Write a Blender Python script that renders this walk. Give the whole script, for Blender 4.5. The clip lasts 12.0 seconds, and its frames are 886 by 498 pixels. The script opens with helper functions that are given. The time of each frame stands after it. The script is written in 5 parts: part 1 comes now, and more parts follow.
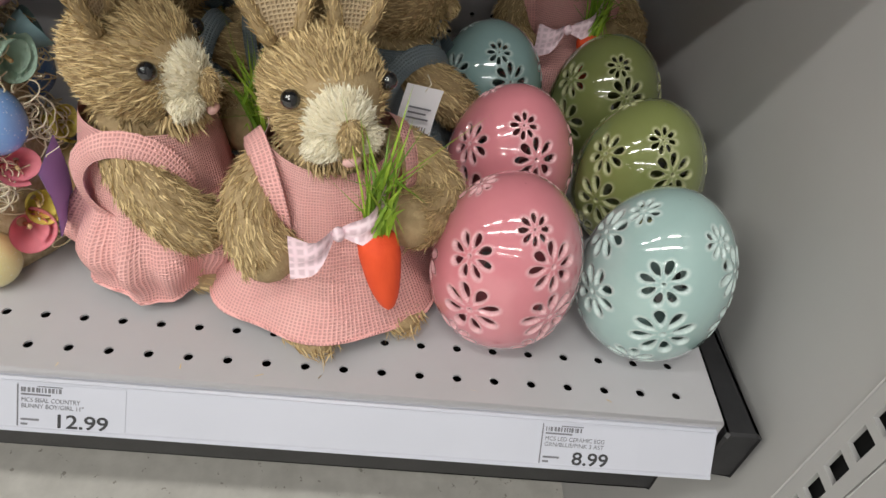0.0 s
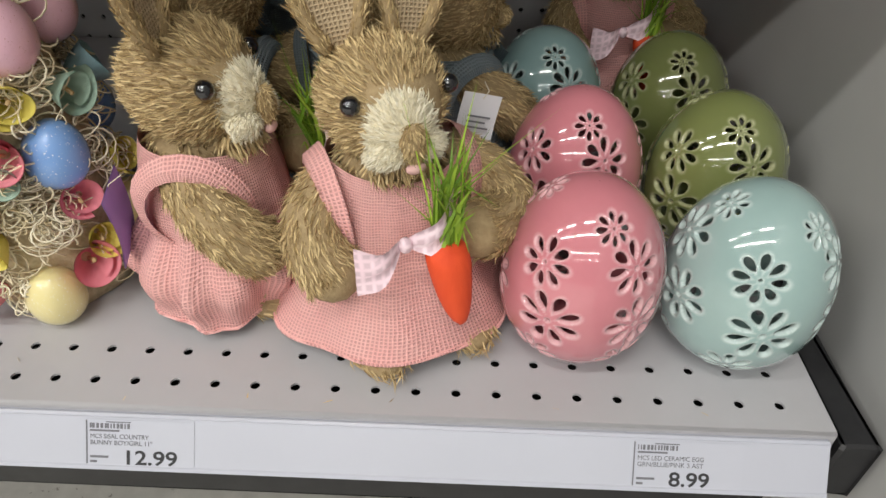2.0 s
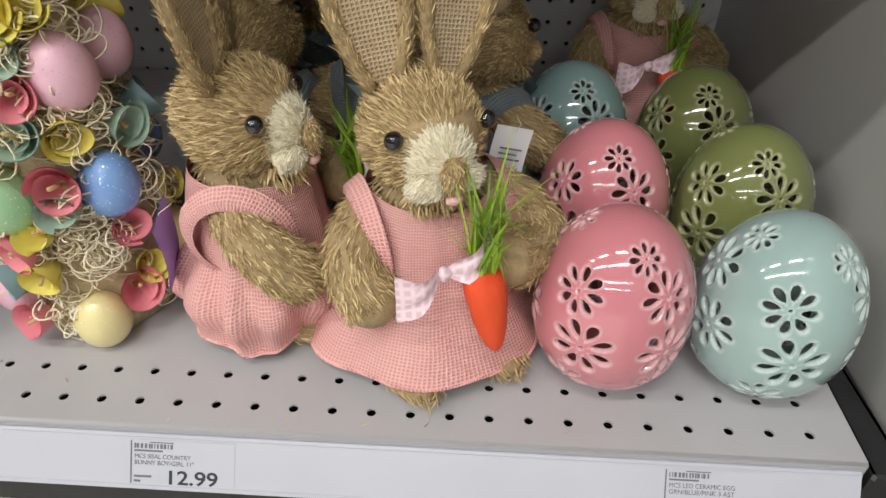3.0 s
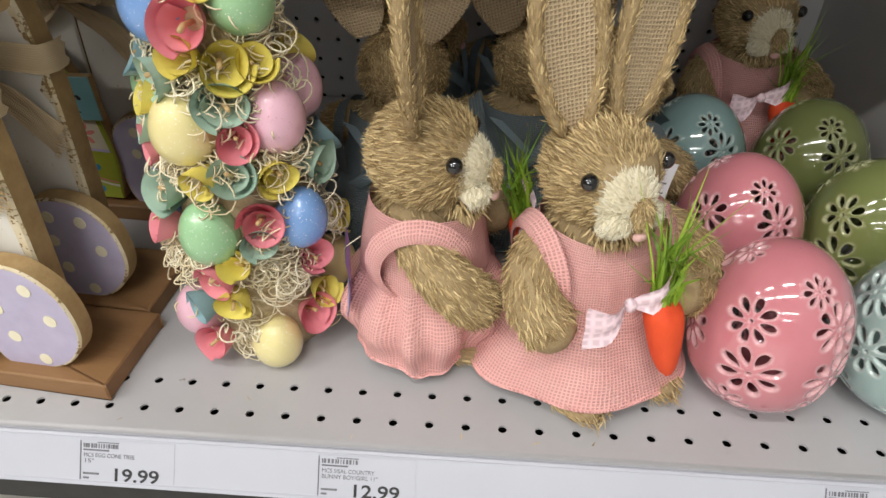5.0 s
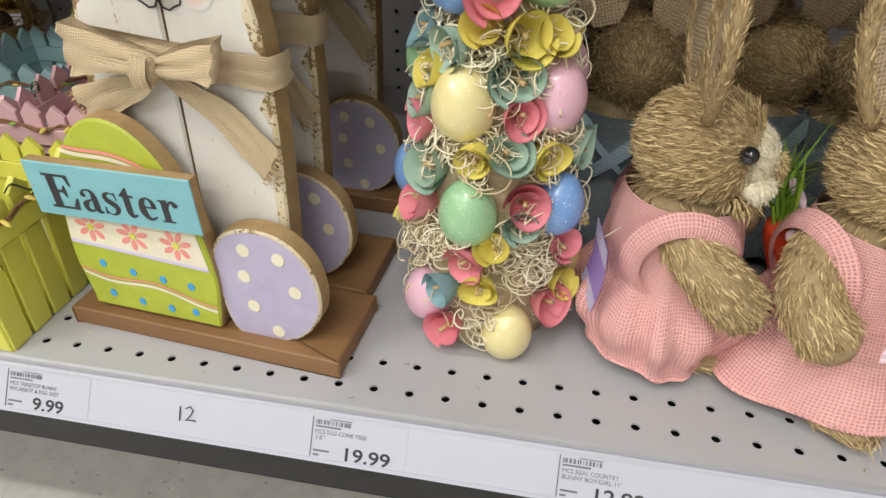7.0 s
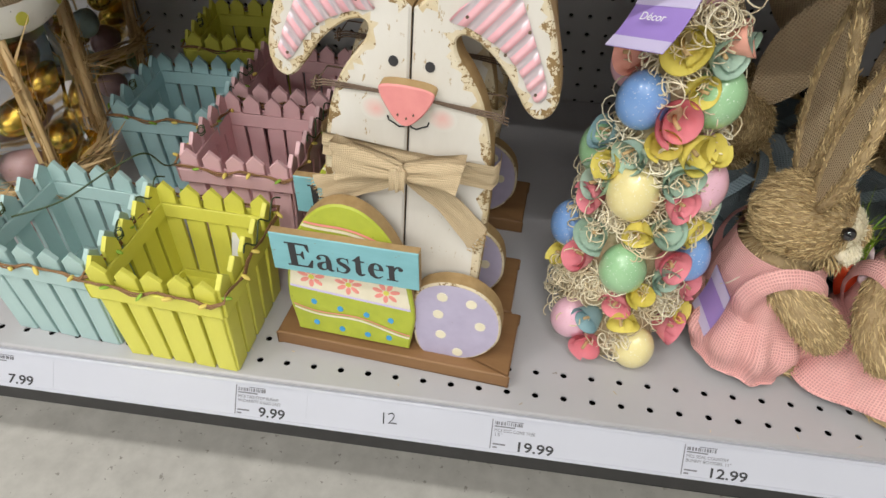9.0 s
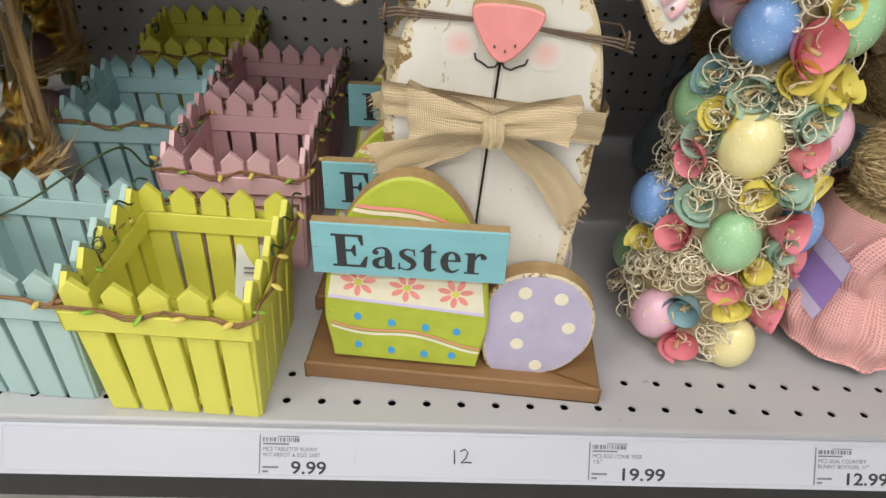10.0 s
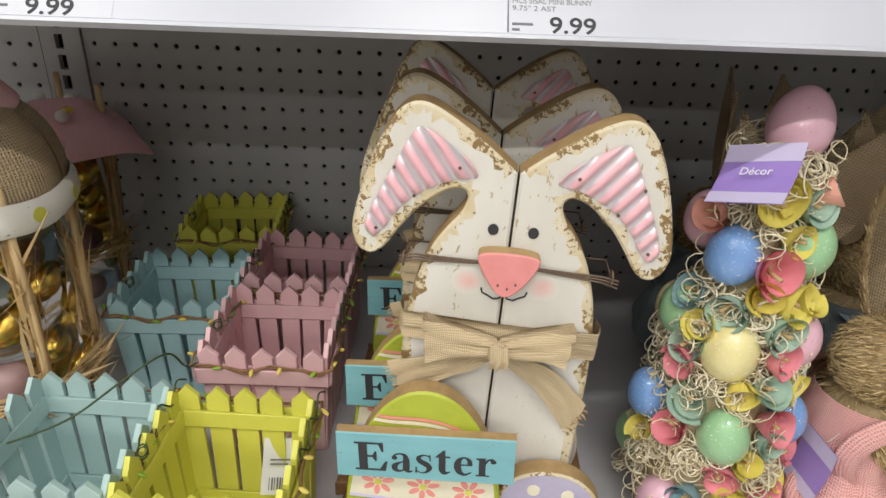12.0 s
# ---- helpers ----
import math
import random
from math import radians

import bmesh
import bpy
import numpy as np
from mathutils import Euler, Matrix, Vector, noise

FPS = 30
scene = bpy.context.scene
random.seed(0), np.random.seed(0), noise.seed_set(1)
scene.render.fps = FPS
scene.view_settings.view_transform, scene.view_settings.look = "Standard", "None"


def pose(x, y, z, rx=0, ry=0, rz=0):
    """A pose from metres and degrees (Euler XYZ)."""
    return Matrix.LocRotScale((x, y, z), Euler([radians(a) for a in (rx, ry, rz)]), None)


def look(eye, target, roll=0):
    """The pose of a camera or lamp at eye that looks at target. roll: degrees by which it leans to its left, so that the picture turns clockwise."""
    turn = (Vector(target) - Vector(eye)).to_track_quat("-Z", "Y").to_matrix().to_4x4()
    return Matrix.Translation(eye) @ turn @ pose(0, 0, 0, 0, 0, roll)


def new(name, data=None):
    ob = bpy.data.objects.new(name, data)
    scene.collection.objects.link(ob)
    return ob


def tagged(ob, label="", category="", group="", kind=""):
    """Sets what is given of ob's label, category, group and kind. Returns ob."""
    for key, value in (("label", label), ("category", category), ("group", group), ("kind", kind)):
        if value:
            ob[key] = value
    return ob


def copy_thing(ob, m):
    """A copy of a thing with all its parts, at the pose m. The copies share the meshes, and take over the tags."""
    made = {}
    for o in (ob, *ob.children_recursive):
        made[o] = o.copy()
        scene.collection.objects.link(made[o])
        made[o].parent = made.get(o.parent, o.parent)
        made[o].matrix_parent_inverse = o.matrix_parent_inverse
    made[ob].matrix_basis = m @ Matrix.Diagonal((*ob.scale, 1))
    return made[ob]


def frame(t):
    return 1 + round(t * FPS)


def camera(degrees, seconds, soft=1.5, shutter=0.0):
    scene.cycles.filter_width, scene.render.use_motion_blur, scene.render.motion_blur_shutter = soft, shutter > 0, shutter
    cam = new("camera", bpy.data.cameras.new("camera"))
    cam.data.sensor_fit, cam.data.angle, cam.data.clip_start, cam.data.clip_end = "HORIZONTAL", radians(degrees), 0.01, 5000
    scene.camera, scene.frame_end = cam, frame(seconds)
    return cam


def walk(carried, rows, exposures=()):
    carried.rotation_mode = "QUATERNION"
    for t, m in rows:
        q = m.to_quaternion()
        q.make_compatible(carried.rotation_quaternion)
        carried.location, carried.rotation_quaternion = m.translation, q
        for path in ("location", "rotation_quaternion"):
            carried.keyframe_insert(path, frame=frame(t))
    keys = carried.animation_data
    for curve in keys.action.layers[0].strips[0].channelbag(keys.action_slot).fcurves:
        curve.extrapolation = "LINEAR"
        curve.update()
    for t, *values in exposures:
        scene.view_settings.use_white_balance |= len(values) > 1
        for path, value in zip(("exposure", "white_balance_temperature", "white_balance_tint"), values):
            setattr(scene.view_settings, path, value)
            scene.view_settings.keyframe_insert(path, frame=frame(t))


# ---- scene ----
cam = camera(67.6, 12.0)
EXPO = -0.73
PATH = [
    (0, (-0.2, -0.237, 0.865), (-0.065, 1.226, -0.493), 8.9),
    (0.5, (-0.203, -0.225, 0.829), (-0.07, 1.238, -0.529), 6.0),
    (1, (-0.209, -0.225, 0.824), (-0.148, 1.25, -0.526), 3.4),
    (1.5, (-0.202, -0.229, 0.828), (-0.185, 1.281, -0.483), 2.6),
    (2, (-0.211, -0.231, 0.838), (-0.229, 1.299, -0.45), 1.7),
    (2.5, (-0.212, -0.237, 0.846), (-0.267, 1.325, -0.402), 1.0),
    (3, (-0.224, -0.24, 0.848), (-0.288, 1.334, -0.383), 1.1),
    (3.2, (-0.229, -0.24, 0.848), (-0.29, 1.343, -0.373), 1.3),
    (4.8, (-0.304, -0.246, 0.86), (-0.4, 1.323, -0.377), 0.1),
    (5, (-0.329, -0.26, 0.877), (-0.429, 1.325, -0.339), 0.6),
    (5.5, (-0.413, -0.276, 0.914), (-0.588, 1.372, -0.206), 0.5),
    (6, (-0.443, -0.254, 0.923), (-0.719, 1.448, -0.09), 0.4),
    (6.5, (-0.442, -0.25, 0.901), (-0.736, 1.448, -0.112), 0.9),
    (7, (-0.456, -0.273, 0.849), (-0.744, 1.322, -0.323), 0.5),
    (7.2, (-0.456, -0.279, 0.836), (-0.774, 1.278, -0.378), -0.2),
    (8.8, (-0.54, -0.326, 0.982), (-0.908, 1.12, -0.349), -1.8),
    (9, (-0.611, -0.325, 0.997), (-0.761, 1.132, -0.365), 2.5),
    (9.5, (-0.711, -0.286, 0.937), (-0.701, 1.281, -0.306), 3.9),
    (10, (-0.726, -0.289, 0.881), (-0.633, 1.309, -0.318), 4.1),
    (10.5, (-0.729, -0.293, 0.89), (-0.653, 1.291, -0.328), 2.5),
    (11, (-0.731, -0.304, 0.916), (-0.699, 1.307, -0.268), 1.3),
    (11.4, (-0.723, -0.304, 0.949), (-0.697, 1.408, -0.086), 1.9),
    (11.5, (-0.722, -0.3, 0.956), (-0.697, 1.437, -0.036), 1.9),
    (12, (-0.732, -0.3, 0.962), (-0.678, 1.486, 0.064), 2.4),
]
walk(cam, [(t, look(eye, target, roll)) for t, eye, target, roll in PATH], exposures=((0.0, EXPO - 0.07), (3.0, EXPO - 0.05), (5.0, EXPO + 0.03), (7.0, EXPO - 0.03), (9.0, EXPO - 0.07), (10.5, EXPO - 0.11), (11.0, EXPO - 0.02), (12.0, EXPO - 0.14)))

# ---- light: rows of ceiling strips over the store ----
SHELF = 0.5          # top of the shelf deck
BACK = 0.558         # pegboard
SIDE = 0.062         # side panel of the bay
world = bpy.data.worlds.new("world")
scene.world = world
world.use_nodes = True
world.node_tree.nodes["Background"].inputs[0].default_value = (0.9, 0.95, 1.0, 1)
world.node_tree.nodes["Background"].inputs[1].default_value = 0.01


def strip_lamp(x, y, z, length, width, watts):
    data = bpy.data.lights.new("strip_lamp", "AREA")
    data.shape, data.size, data.size_y, data.energy, data.color = "RECTANGLE", length, width, watts, (1.0, 0.98, 0.93)
    ob = new("strip_lamp", data)
    ob.matrix_world = pose(x, y, z)
    return tagged(ob, "white fluorescent strip lamp under the store ceiling", "lamp", "ceiling strips")


for lx in (-4.1, -2.35, -0.6, 1.15, 2.9):
    strip_lamp(lx, -1.2, 3.2, 0.95, 0.07, 40)
for lx in (-3.4, -0.9, 1.6):
    strip_lamp(lx, -2.3, 3.2, 2.0, 0.08, 82)
for lx in (-3.2, -0.5):
    strip_lamp(lx, -5.0, 3.2, 2.4, 0.08, 88)
    strip_lamp(lx, -7.2, 3.2, 2.4, 0.08, 88)


# ---- materials ----
def material(name, base, rough=0.5, metal=0.0, vary=None, scale=30.0, amount=0.35, bump=0.0, bump_scale=200.0, island=None,
             coat=0.0, speck=None, weave=0.0, attr=None, stretch=(1, 1, 1), ridge=0.0, transmission=0.0, sheen=0.0):
    """base colour; vary: second colour mixed by noise; island: colour per loose piece; speck: (colour, scale, share) flecks;
    weave: thread pitch in metres; attr: (name, colour) second colour by a mesh attribute."""
    m = bpy.data.materials.new(name)
    m.use_nodes = True
    nt = m.node_tree
    b = nt.nodes["Principled BSDF"]
    b.inputs["Roughness"].default_value, b.inputs["Metallic"].default_value = rough, metal
    b.inputs["Coat Weight"].default_value, b.inputs["Coat Roughness"].default_value = coat, 0.04
    b.inputs["Transmission Weight"].default_value = transmission
    b.inputs["Sheen Weight"].default_value = sheen

    def node(kind, **props):
        n = nt.nodes.new(kind)
        for k, v in props.items():
            n.inputs[k].default_value = v
        return n

    def mix(fac, a, c, blend="MIX"):
        n = nt.nodes.new("ShaderNodeMix")
        n.data_type, n.blend_type = "RGBA", blend
        for sock, val in ((n.inputs[0], fac), (n.inputs[6], a), (n.inputs[7], c)):
            if hasattr(val, "links"):
                nt.links.new(val, sock)
            elif isinstance(val, (int, float)):
                sock.default_value = val
            else:
                sock.default_value = (*val[:3], 1)
        return n.outputs[2]

    def ramp(sock, lo, hi):
        n = node("ShaderNodeMapRange")
        n.inputs[1].default_value, n.inputs[2].default_value = lo, hi
        nt.links.new(sock, n.inputs[0])
        return n.outputs[0]

    coord = nt.nodes.new("ShaderNodeTexCoord")
    mapping = node("ShaderNodeMapping", Scale=stretch)
    nt.links.new(coord.outputs["Object"], mapping.inputs[0])
    vec = mapping.outputs[0]
    col = tuple(base)
    if island:
        geo = nt.nodes.new("ShaderNodeNewGeometry")
        cr = nt.nodes.new("ShaderNodeValToRGB")
        cr.color_ramp.elements[0].color, cr.color_ramp.elements[1].color = (*base, 1), (*island, 1)
        nt.links.new(geo.outputs["Random Per Island"], cr.inputs[0])
        col = cr.outputs[0]
    height = None
    if vary:
        n = node("ShaderNodeTexNoise", Scale=scale, Detail=5.0, Roughness=0.6)
        nt.links.new(vec, n.inputs["Vector"])
        f = ramp(n.outputs["Fac"], 0.5 - amount * 0.5, 0.5 + (1 - amount) * 0.4)
        col = mix(f, col, vary)
    if attr:
        a = nt.nodes.new("ShaderNodeAttribute")
        a.attribute_name = attr[0]
        col = mix(a.outputs["Fac"], col, attr[1])
    if weave:
        a = nt.nodes.new("ShaderNodeAttribute")
        a.attribute_name = "cloth"
        k = 2 * math.pi / (20 * weave)
        waves = []
        for direction in ("X", "Y"):
            w = node("ShaderNodeTexWave", Scale=k, Distortion=4.6, Detail=3.0)
            w.inputs["Detail Scale"].default_value = 0.25
            w.bands_direction = direction
            nt.links.new(a.outputs["Vector"], w.inputs["Vector"])
            waves.append(w.outputs["Fac"])
        mult = nt.nodes.new("ShaderNodeMath")
        mult.operation = "MAXIMUM"
        nt.links.new(waves[0], mult.inputs[0])
        nt.links.new(waves[1], mult.inputs[1])
        height = mult.outputs[0]
        dark = tuple(c * 0.78 for c in base)
        col = mix(ramp(height, 0.95, 0.35), col, dark)
    if speck:
        n = node("ShaderNodeTexNoise", Scale=speck[1], Detail=3.0, Roughness=0.7)
        nt.links.new(vec, n.inputs["Vector"])
        share = n.outputs["Fac"]
        if len(speck) > 3:      # gathered in clusters
            n2 = node("ShaderNodeTexNoise", Scale=speck[3], Detail=2.0)
            nt.links.new(vec, n2.inputs["Vector"])
            add = nt.nodes.new("ShaderNodeMath")
            add.operation = "MULTIPLY_ADD"
            add.inputs[1].default_value = 0.9
            nt.links.new(n2.outputs["Fac"], add.inputs[0])
            nt.links.new(share, add.inputs[2])
            share = ramp(add.outputs[0], 0.45, 1.45)
        col = mix(ramp(share, 1 - speck[2], 1 - speck[2] + 0.03), col, speck[0])
    if hasattr(col, "links"):
        nt.links.new(col, b.inputs["Base Color"])
    else:
        b.inputs["Base Color"].default_value = (*col, 1)
    if bump and height is None:
        n = node("ShaderNodeTexNoise", Scale=bump_scale, Detail=4.0)
        nt.links.new(vec, n.inputs["Vector"])
        height = n.outputs["Fac"]
    if height is not None:
        bp = node("ShaderNodeBump", Strength=bump or 0.5, Distance=0.0012)
        nt.links.new(height, bp.inputs["Height"])
        nt.links.new(bp.outputs[0], b.inputs["Normal"])
    return m


M_WHITE = material("white_powder_coat", (0.48, 0.475, 0.50), 0.42, vary=(0.435, 0.43, 0.445), scale=9, bump=0.05, bump_scale=900,
                   speck=((0.3, 0.28, 0.25), 55, 0.265))
M_PANEL = material("grey_powder_coat", (0.47, 0.47, 0.465), 0.5, vary=(0.43, 0.43, 0.425), scale=4, bump=0.06, bump_scale=900)
M_PEG = material("pegboard_grey", (0.50, 0.50, 0.51), 0.5, vary=(0.44, 0.44, 0.45), scale=5, bump=0.05, bump_scale=700)
# near-black that stands in for shade in hollows and under the deck
M_SHADE = material("shade_black", (0.012, 0.012, 0.013), 0.8, vary=(0.02, 0.02, 0.02))
M_BLACK = material("black_steel", (0.014, 0.014, 0.016), 0.5, vary=(0.026, 0.026, 0.028), scale=40, bump=0.08, bump_scale=700)
M_TICKET = material("white_plastic_ticket_strip", (0.53, 0.545, 0.62), 0.3, vary=(0.50, 0.515, 0.585), scale=6)
M_PAPER = material("label_paper", (0.84, 0.84, 0.87), 0.6, vary=(0.80, 0.80, 0.84), scale=40)
M_INK = material("printing_ink", (0.03, 0.03, 0.035), 0.6)
M_INKGREY = material("faint_printing_ink", (0.16, 0.16, 0.18), 0.6)
M_FLOOR = material("speckled_vinyl_floor", (0.62, 0.60, 0.56), 0.45, vary=(0.48, 0.465, 0.43), scale=26, amount=0.5,
                   speck=((0.30, 0.28, 0.25), 60, 0.36), bump=0.05, bump_scale=60)
M_WALLP = material("store_wall_paint", (0.24, 0.235, 0.23), 0.7, vary=(0.21, 0.205, 0.20), scale=2)
M_CEIL = material("ceiling_tile", (0.50, 0.50, 0.49), 0.8, vary=(0.46, 0.46, 0.45), scale=6)
STRAW, STRAW2 = (0.285, 0.185, 0.08), (0.79, 0.62, 0.33)
M_STRAW = material("sisal_straw", STRAW, 0.62, island=STRAW2)
M_STRAWDK = material("sisal_underfur", (0.33, 0.235, 0.12), 0.85, vary=(0.44, 0.33, 0.18), scale=260, bump=0.5, bump_scale=500)
M_CREAM = material("cream_sisal", (0.76, 0.69, 0.50), 0.65, island=(0.92, 0.88, 0.74))
M_CREAMDK = material("cream_underfur", (0.74, 0.67, 0.49), 0.8, vary=(0.84, 0.78, 0.62), scale=300, bump=0.5, bump_scale=500)
M_PINKB = material("pink_burlap", (0.90, 0.46, 0.44), 0.85, vary=(0.93, 0.54, 0.51), scale=60, weave=0.0022, bump=0.8)
M_BLUEB = material("grey_blue_burlap", (0.20, 0.25, 0.28), 0.85, vary=(0.26, 0.31, 0.33), scale=60, weave=0.0021, bump=0.8)
M_BRACE = material("slate_blue_braid", (0.27, 0.36, 0.42), 0.8, vary=(0.33, 0.42, 0.47), scale=90, weave=0.0018, bump=0.6)
M_BURLAP = material("natural_burlap", (0.56, 0.42, 0.26), 0.85, vary=(0.62, 0.49, 0.32), scale=70, weave=0.0026, bump=0.9)
M_RIBBON = material("natural_burlap_ribbon", (0.62, 0.48, 0.30), 0.85, vary=(0.68, 0.55, 0.36), scale=70, weave=0.0013, bump=0.5)
M_GINGHAM = material("pink_gingham", (0.90, 0.66, 0.74), 0.8, vary=(0.95, 0.88, 0.90), scale=10, weave=0.0055, bump=0.05)
M_EYE = material("black_glass_bead", (0.006, 0.006, 0.008), 0.06, coat=1.0)
M_CARROT = material("orange_felt_carrot", (0.80, 0.085, 0.02), 0.75, vary=(0.70, 0.06, 0.012), scale=120, bump=0.3, bump_scale=350, stretch=(1, 1, 0.25))
M_GRASS = material("green_raffia", (0.10, 0.22, 0.015), 0.55, island=(0.33, 0.48, 0.04))
M_NOSEPINK = material("pink_felt_nose", (0.78, 0.50, 0.46), 0.8, vary=(0.7, 0.42, 0.4), scale=300)
M_THREAD = material("cotton_thread", (0.75, 0.68, 0.55), 0.8)
M_RAFFIA = material("raffia_strips", (0.42, 0.27, 0.11), 0.6, island=(0.70, 0.51, 0.27))
M_VINE = material("brown_vine_twig", (0.20, 0.10, 0.04), 0.7, vary=(0.32, 0.18, 0.08), scale=120, bump=0.4, bump_scale=300)
M_GREENWIRE = material("green_florist_wire", (0.035, 0.06, 0.02), 0.5, vary=(0.06, 0.09, 0.03), scale=90)
M_LEAF = material("green_paper_leaf", (0.14, 0.34, 0.02), 0.5, island=(0.34, 0.52, 0.06))
M_BUD = material("yellow_bud", (0.62, 0.44, 0.06), 0.5, island=(0.78, 0.66, 0.18))


def glaze(name, c, rim):
    return material(name, c, 0.09, vary=tuple(x * 0.86 for x in c), scale=16, coat=1.0, attr=("rim", rim), bump=0.02, bump_scale=60)


M_GLAZE = {
    "pink": glaze("pink_ceramic_glaze", (0.64, 0.225, 0.265), (0.84, 0.58, 0.60)),
    "blue": glaze("pale_blue_ceramic_glaze", (0.345, 0.49, 0.475), (0.70, 0.79, 0.77)),
    "olive": glaze("olive_green_ceramic_glaze", (0.19, 0.22, 0.075), (0.55, 0.55, 0.34)),
    "teal": glaze("blue_green_ceramic_glaze", (0.27, 0.41, 0.41), (0.62, 0.72, 0.70)),
}
PASTEL = {"cream": (0.84, 0.74, 0.36), "green": (0.34, 0.60, 0.33), "blue": (0.20, 0.38, 0.76), "pink": (0.83, 0.50, 0.62)}
M_FOAMEGG = {k: material(k + "_glitter_egg", v, 0.3, vary=tuple(x * 0.92 for x in v), scale=40, coat=0.7,
                         speck=((1, 1, 1) if k != "pink" else (0.6, 0.3, 0.3), 620, 0.36), bump=0.12, bump_scale=500) for k, v in PASTEL.items()}
CURL = {"yellow": (0.86, 0.74, 0.16), "sage": (0.43, 0.60, 0.49), "rose": (0.90, 0.30, 0.36), "teal": (0.28, 0.45, 0.50), "coral": (0.88, 0.43, 0.34)}
M_CURL = {k: material(k + "_dyed_wood_shaving", v, 0.6, vary=tuple(x * 0.8 for x in v), scale=120, bump=0.25, bump_scale=260, stretch=(1, 1, 0.3)) for k, v in CURL.items()}
M_SHAVING = material("cream_wood_wool", (0.80, 0.68, 0.45), 0.6, island=(0.94, 0.88, 0.70))
M_MOSS = material("straw_cone_core", (0.42, 0.33, 0.19), 0.9, vary=(0.70, 0.59, 0.39), scale=150, bump=0.8, bump_scale=220)
M_TAG = material("purple_card", (0.36, 0.24, 0.66), 0.45, vary=(0.40, 0.28, 0.70), scale=20)
M_TAGLIGHT = material("lavender_card", (0.62, 0.56, 0.82), 0.45, vary=(0.66, 0.60, 0.85), scale=20)
M_WPAINT = material("white_distressed_paint", (0.74, 0.72, 0.68), 0.6, vary=(0.64, 0.61, 0.55), scale=24, amount=0.45, stretch=(1, 1, 0.35),
                    speck=((0.46, 0.36, 0.22), 240, 0.285, 22),
                    bump=0.25, bump_scale=140)
M_WORN = material("worn_paint_edge", (0.74, 0.69, 0.57), 0.65, vary=(0.60, 0.48, 0.27), scale=38, amount=0.5, speck=((0.25, 0.16, 0.065), 330, 0.43, 45),
                  bump=0.35, bump_scale=300)
M_MDF = material("raw_tan_board_edge", (0.44, 0.30, 0.14), 0.75, vary=(0.33, 0.21, 0.09), scale=90, bump=0.3, bump_scale=300)
M_BASE = material("brown_stained_wood", (0.22, 0.11, 0.045), 0.6, vary=(0.30, 0.165, 0.07), scale=40, stretch=(0.15, 1, 1), bump=0.3, bump_scale=200)
M_EARPINK = material("pink_painted_tin", (0.80, 0.42, 0.48), 0.35, vary=(0.84, 0.52, 0.56), scale=30, metal=0.0, coat=0.3)
M_TIN = material("bare_galvanised_tin", (0.60, 0.58, 0.62), 0.36, metal=0.5, vary=(0.70, 0.56, 0.61), scale=60, amount=0.4)
M_SEAM = material("dark_board_gap", (0.03, 0.025, 0.02), 0.9)
M_BLUSH = material("pink_blush_paint", (0.80, 0.40, 0.38), 0.65, vary=(0.78, 0.50, 0.46), scale=130, attr=("rim", (0.70, 0.675, 0.625)))
M_NOSEW = material("coral_painted_wood", (0.80, 0.31, 0.30), 0.6, vary=(0.72, 0.25, 0.25), scale=60, bump=0.2, bump_scale=200)
M_WIRE = material("twisted_brown_wire", (0.10, 0.065, 0.045), 0.6, vary=(0.18, 0.12, 0.08), scale=80)
M_LIME = material("lime_paint", (0.46, 0.52, 0.05), 0.5, vary=(0.38, 0.44, 0.04), scale=60, speck=((0.2, 0.15, 0.05), 230, 0.30))
M_CREAMP = material("cream_paint", (0.82, 0.77, 0.62), 0.55, vary=(0.75, 0.69, 0.52), scale=60, speck=((0.4, 0.28, 0.14), 230, 0.28))
M_SIGN = material("aqua_distressed_paint", (0.24, 0.52, 0.58), 0.55, vary=(0.17, 0.41, 0.46), scale=36, stretch=(0.3, 1, 1), speck=((0.25, 0.2, 0.14), 240, 0.31),
                  bump=0.2, bump_scale=200)
M_LILAC = material("lilac_paint", (0.50, 0.46, 0.62), 0.55, vary=(0.43, 0.39, 0.55), scale=60, speck=((0.22, 0.17, 0.14), 230, 0.31))
M_DOTBLUE = material("blue_paint", (0.06, 0.34, 0.68), 0.5)
M_DOTCREAM = material("cream_dot_paint", (0.84, 0.79, 0.62), 0.55, vary=(0.76, 0.70, 0.52), scale=80)
M_PETAL = material("coral_petal_paint", (0.82, 0.30, 0.26), 0.55)
M_FENCE = {
    "yellow": material("yellow_fence_paint", (0.71, 0.69, 0.115), 0.5, vary=(0.65, 0.625, 0.09), scale=40, bump=0.2, bump_scale=160, stretch=(1, 1, 0.25)),
    "aqua": material("pale_aqua_fence_paint", (0.42, 0.58, 0.57), 0.5, vary=(0.375, 0.525, 0.52), scale=40, bump=0.2, bump_scale=160, stretch=(1, 1, 0.25)),
    "pink": material("dusty_pink_fence_paint", (0.76, 0.49, 0.51), 0.5, vary=(0.70, 0.43, 0.455), scale=40, bump=0.2, bump_scale=160, stretch=(1, 1, 0.25)),
    "teal": material("blue_green_fence_paint", (0.36, 0.57, 0.60), 0.5, vary=(0.35, 0.52, 0.54), scale=40, bump=0.2, bump_scale=160, stretch=(1, 1, 0.25)),
}
M_GOLD = material("gold_foil", (0.80, 0.55, 0.10), 0.22, metal=1.0, vary=(0.7, 0.45, 0.08), scale=60, bump=0.4, bump_scale=150)
M_PINKFELT = material("pale_pink_felt", (0.80, 0.48, 0.50), 0.9, vary=(0.74, 0.42, 0.45), scale=200, bump=0.3, bump_scale=500)
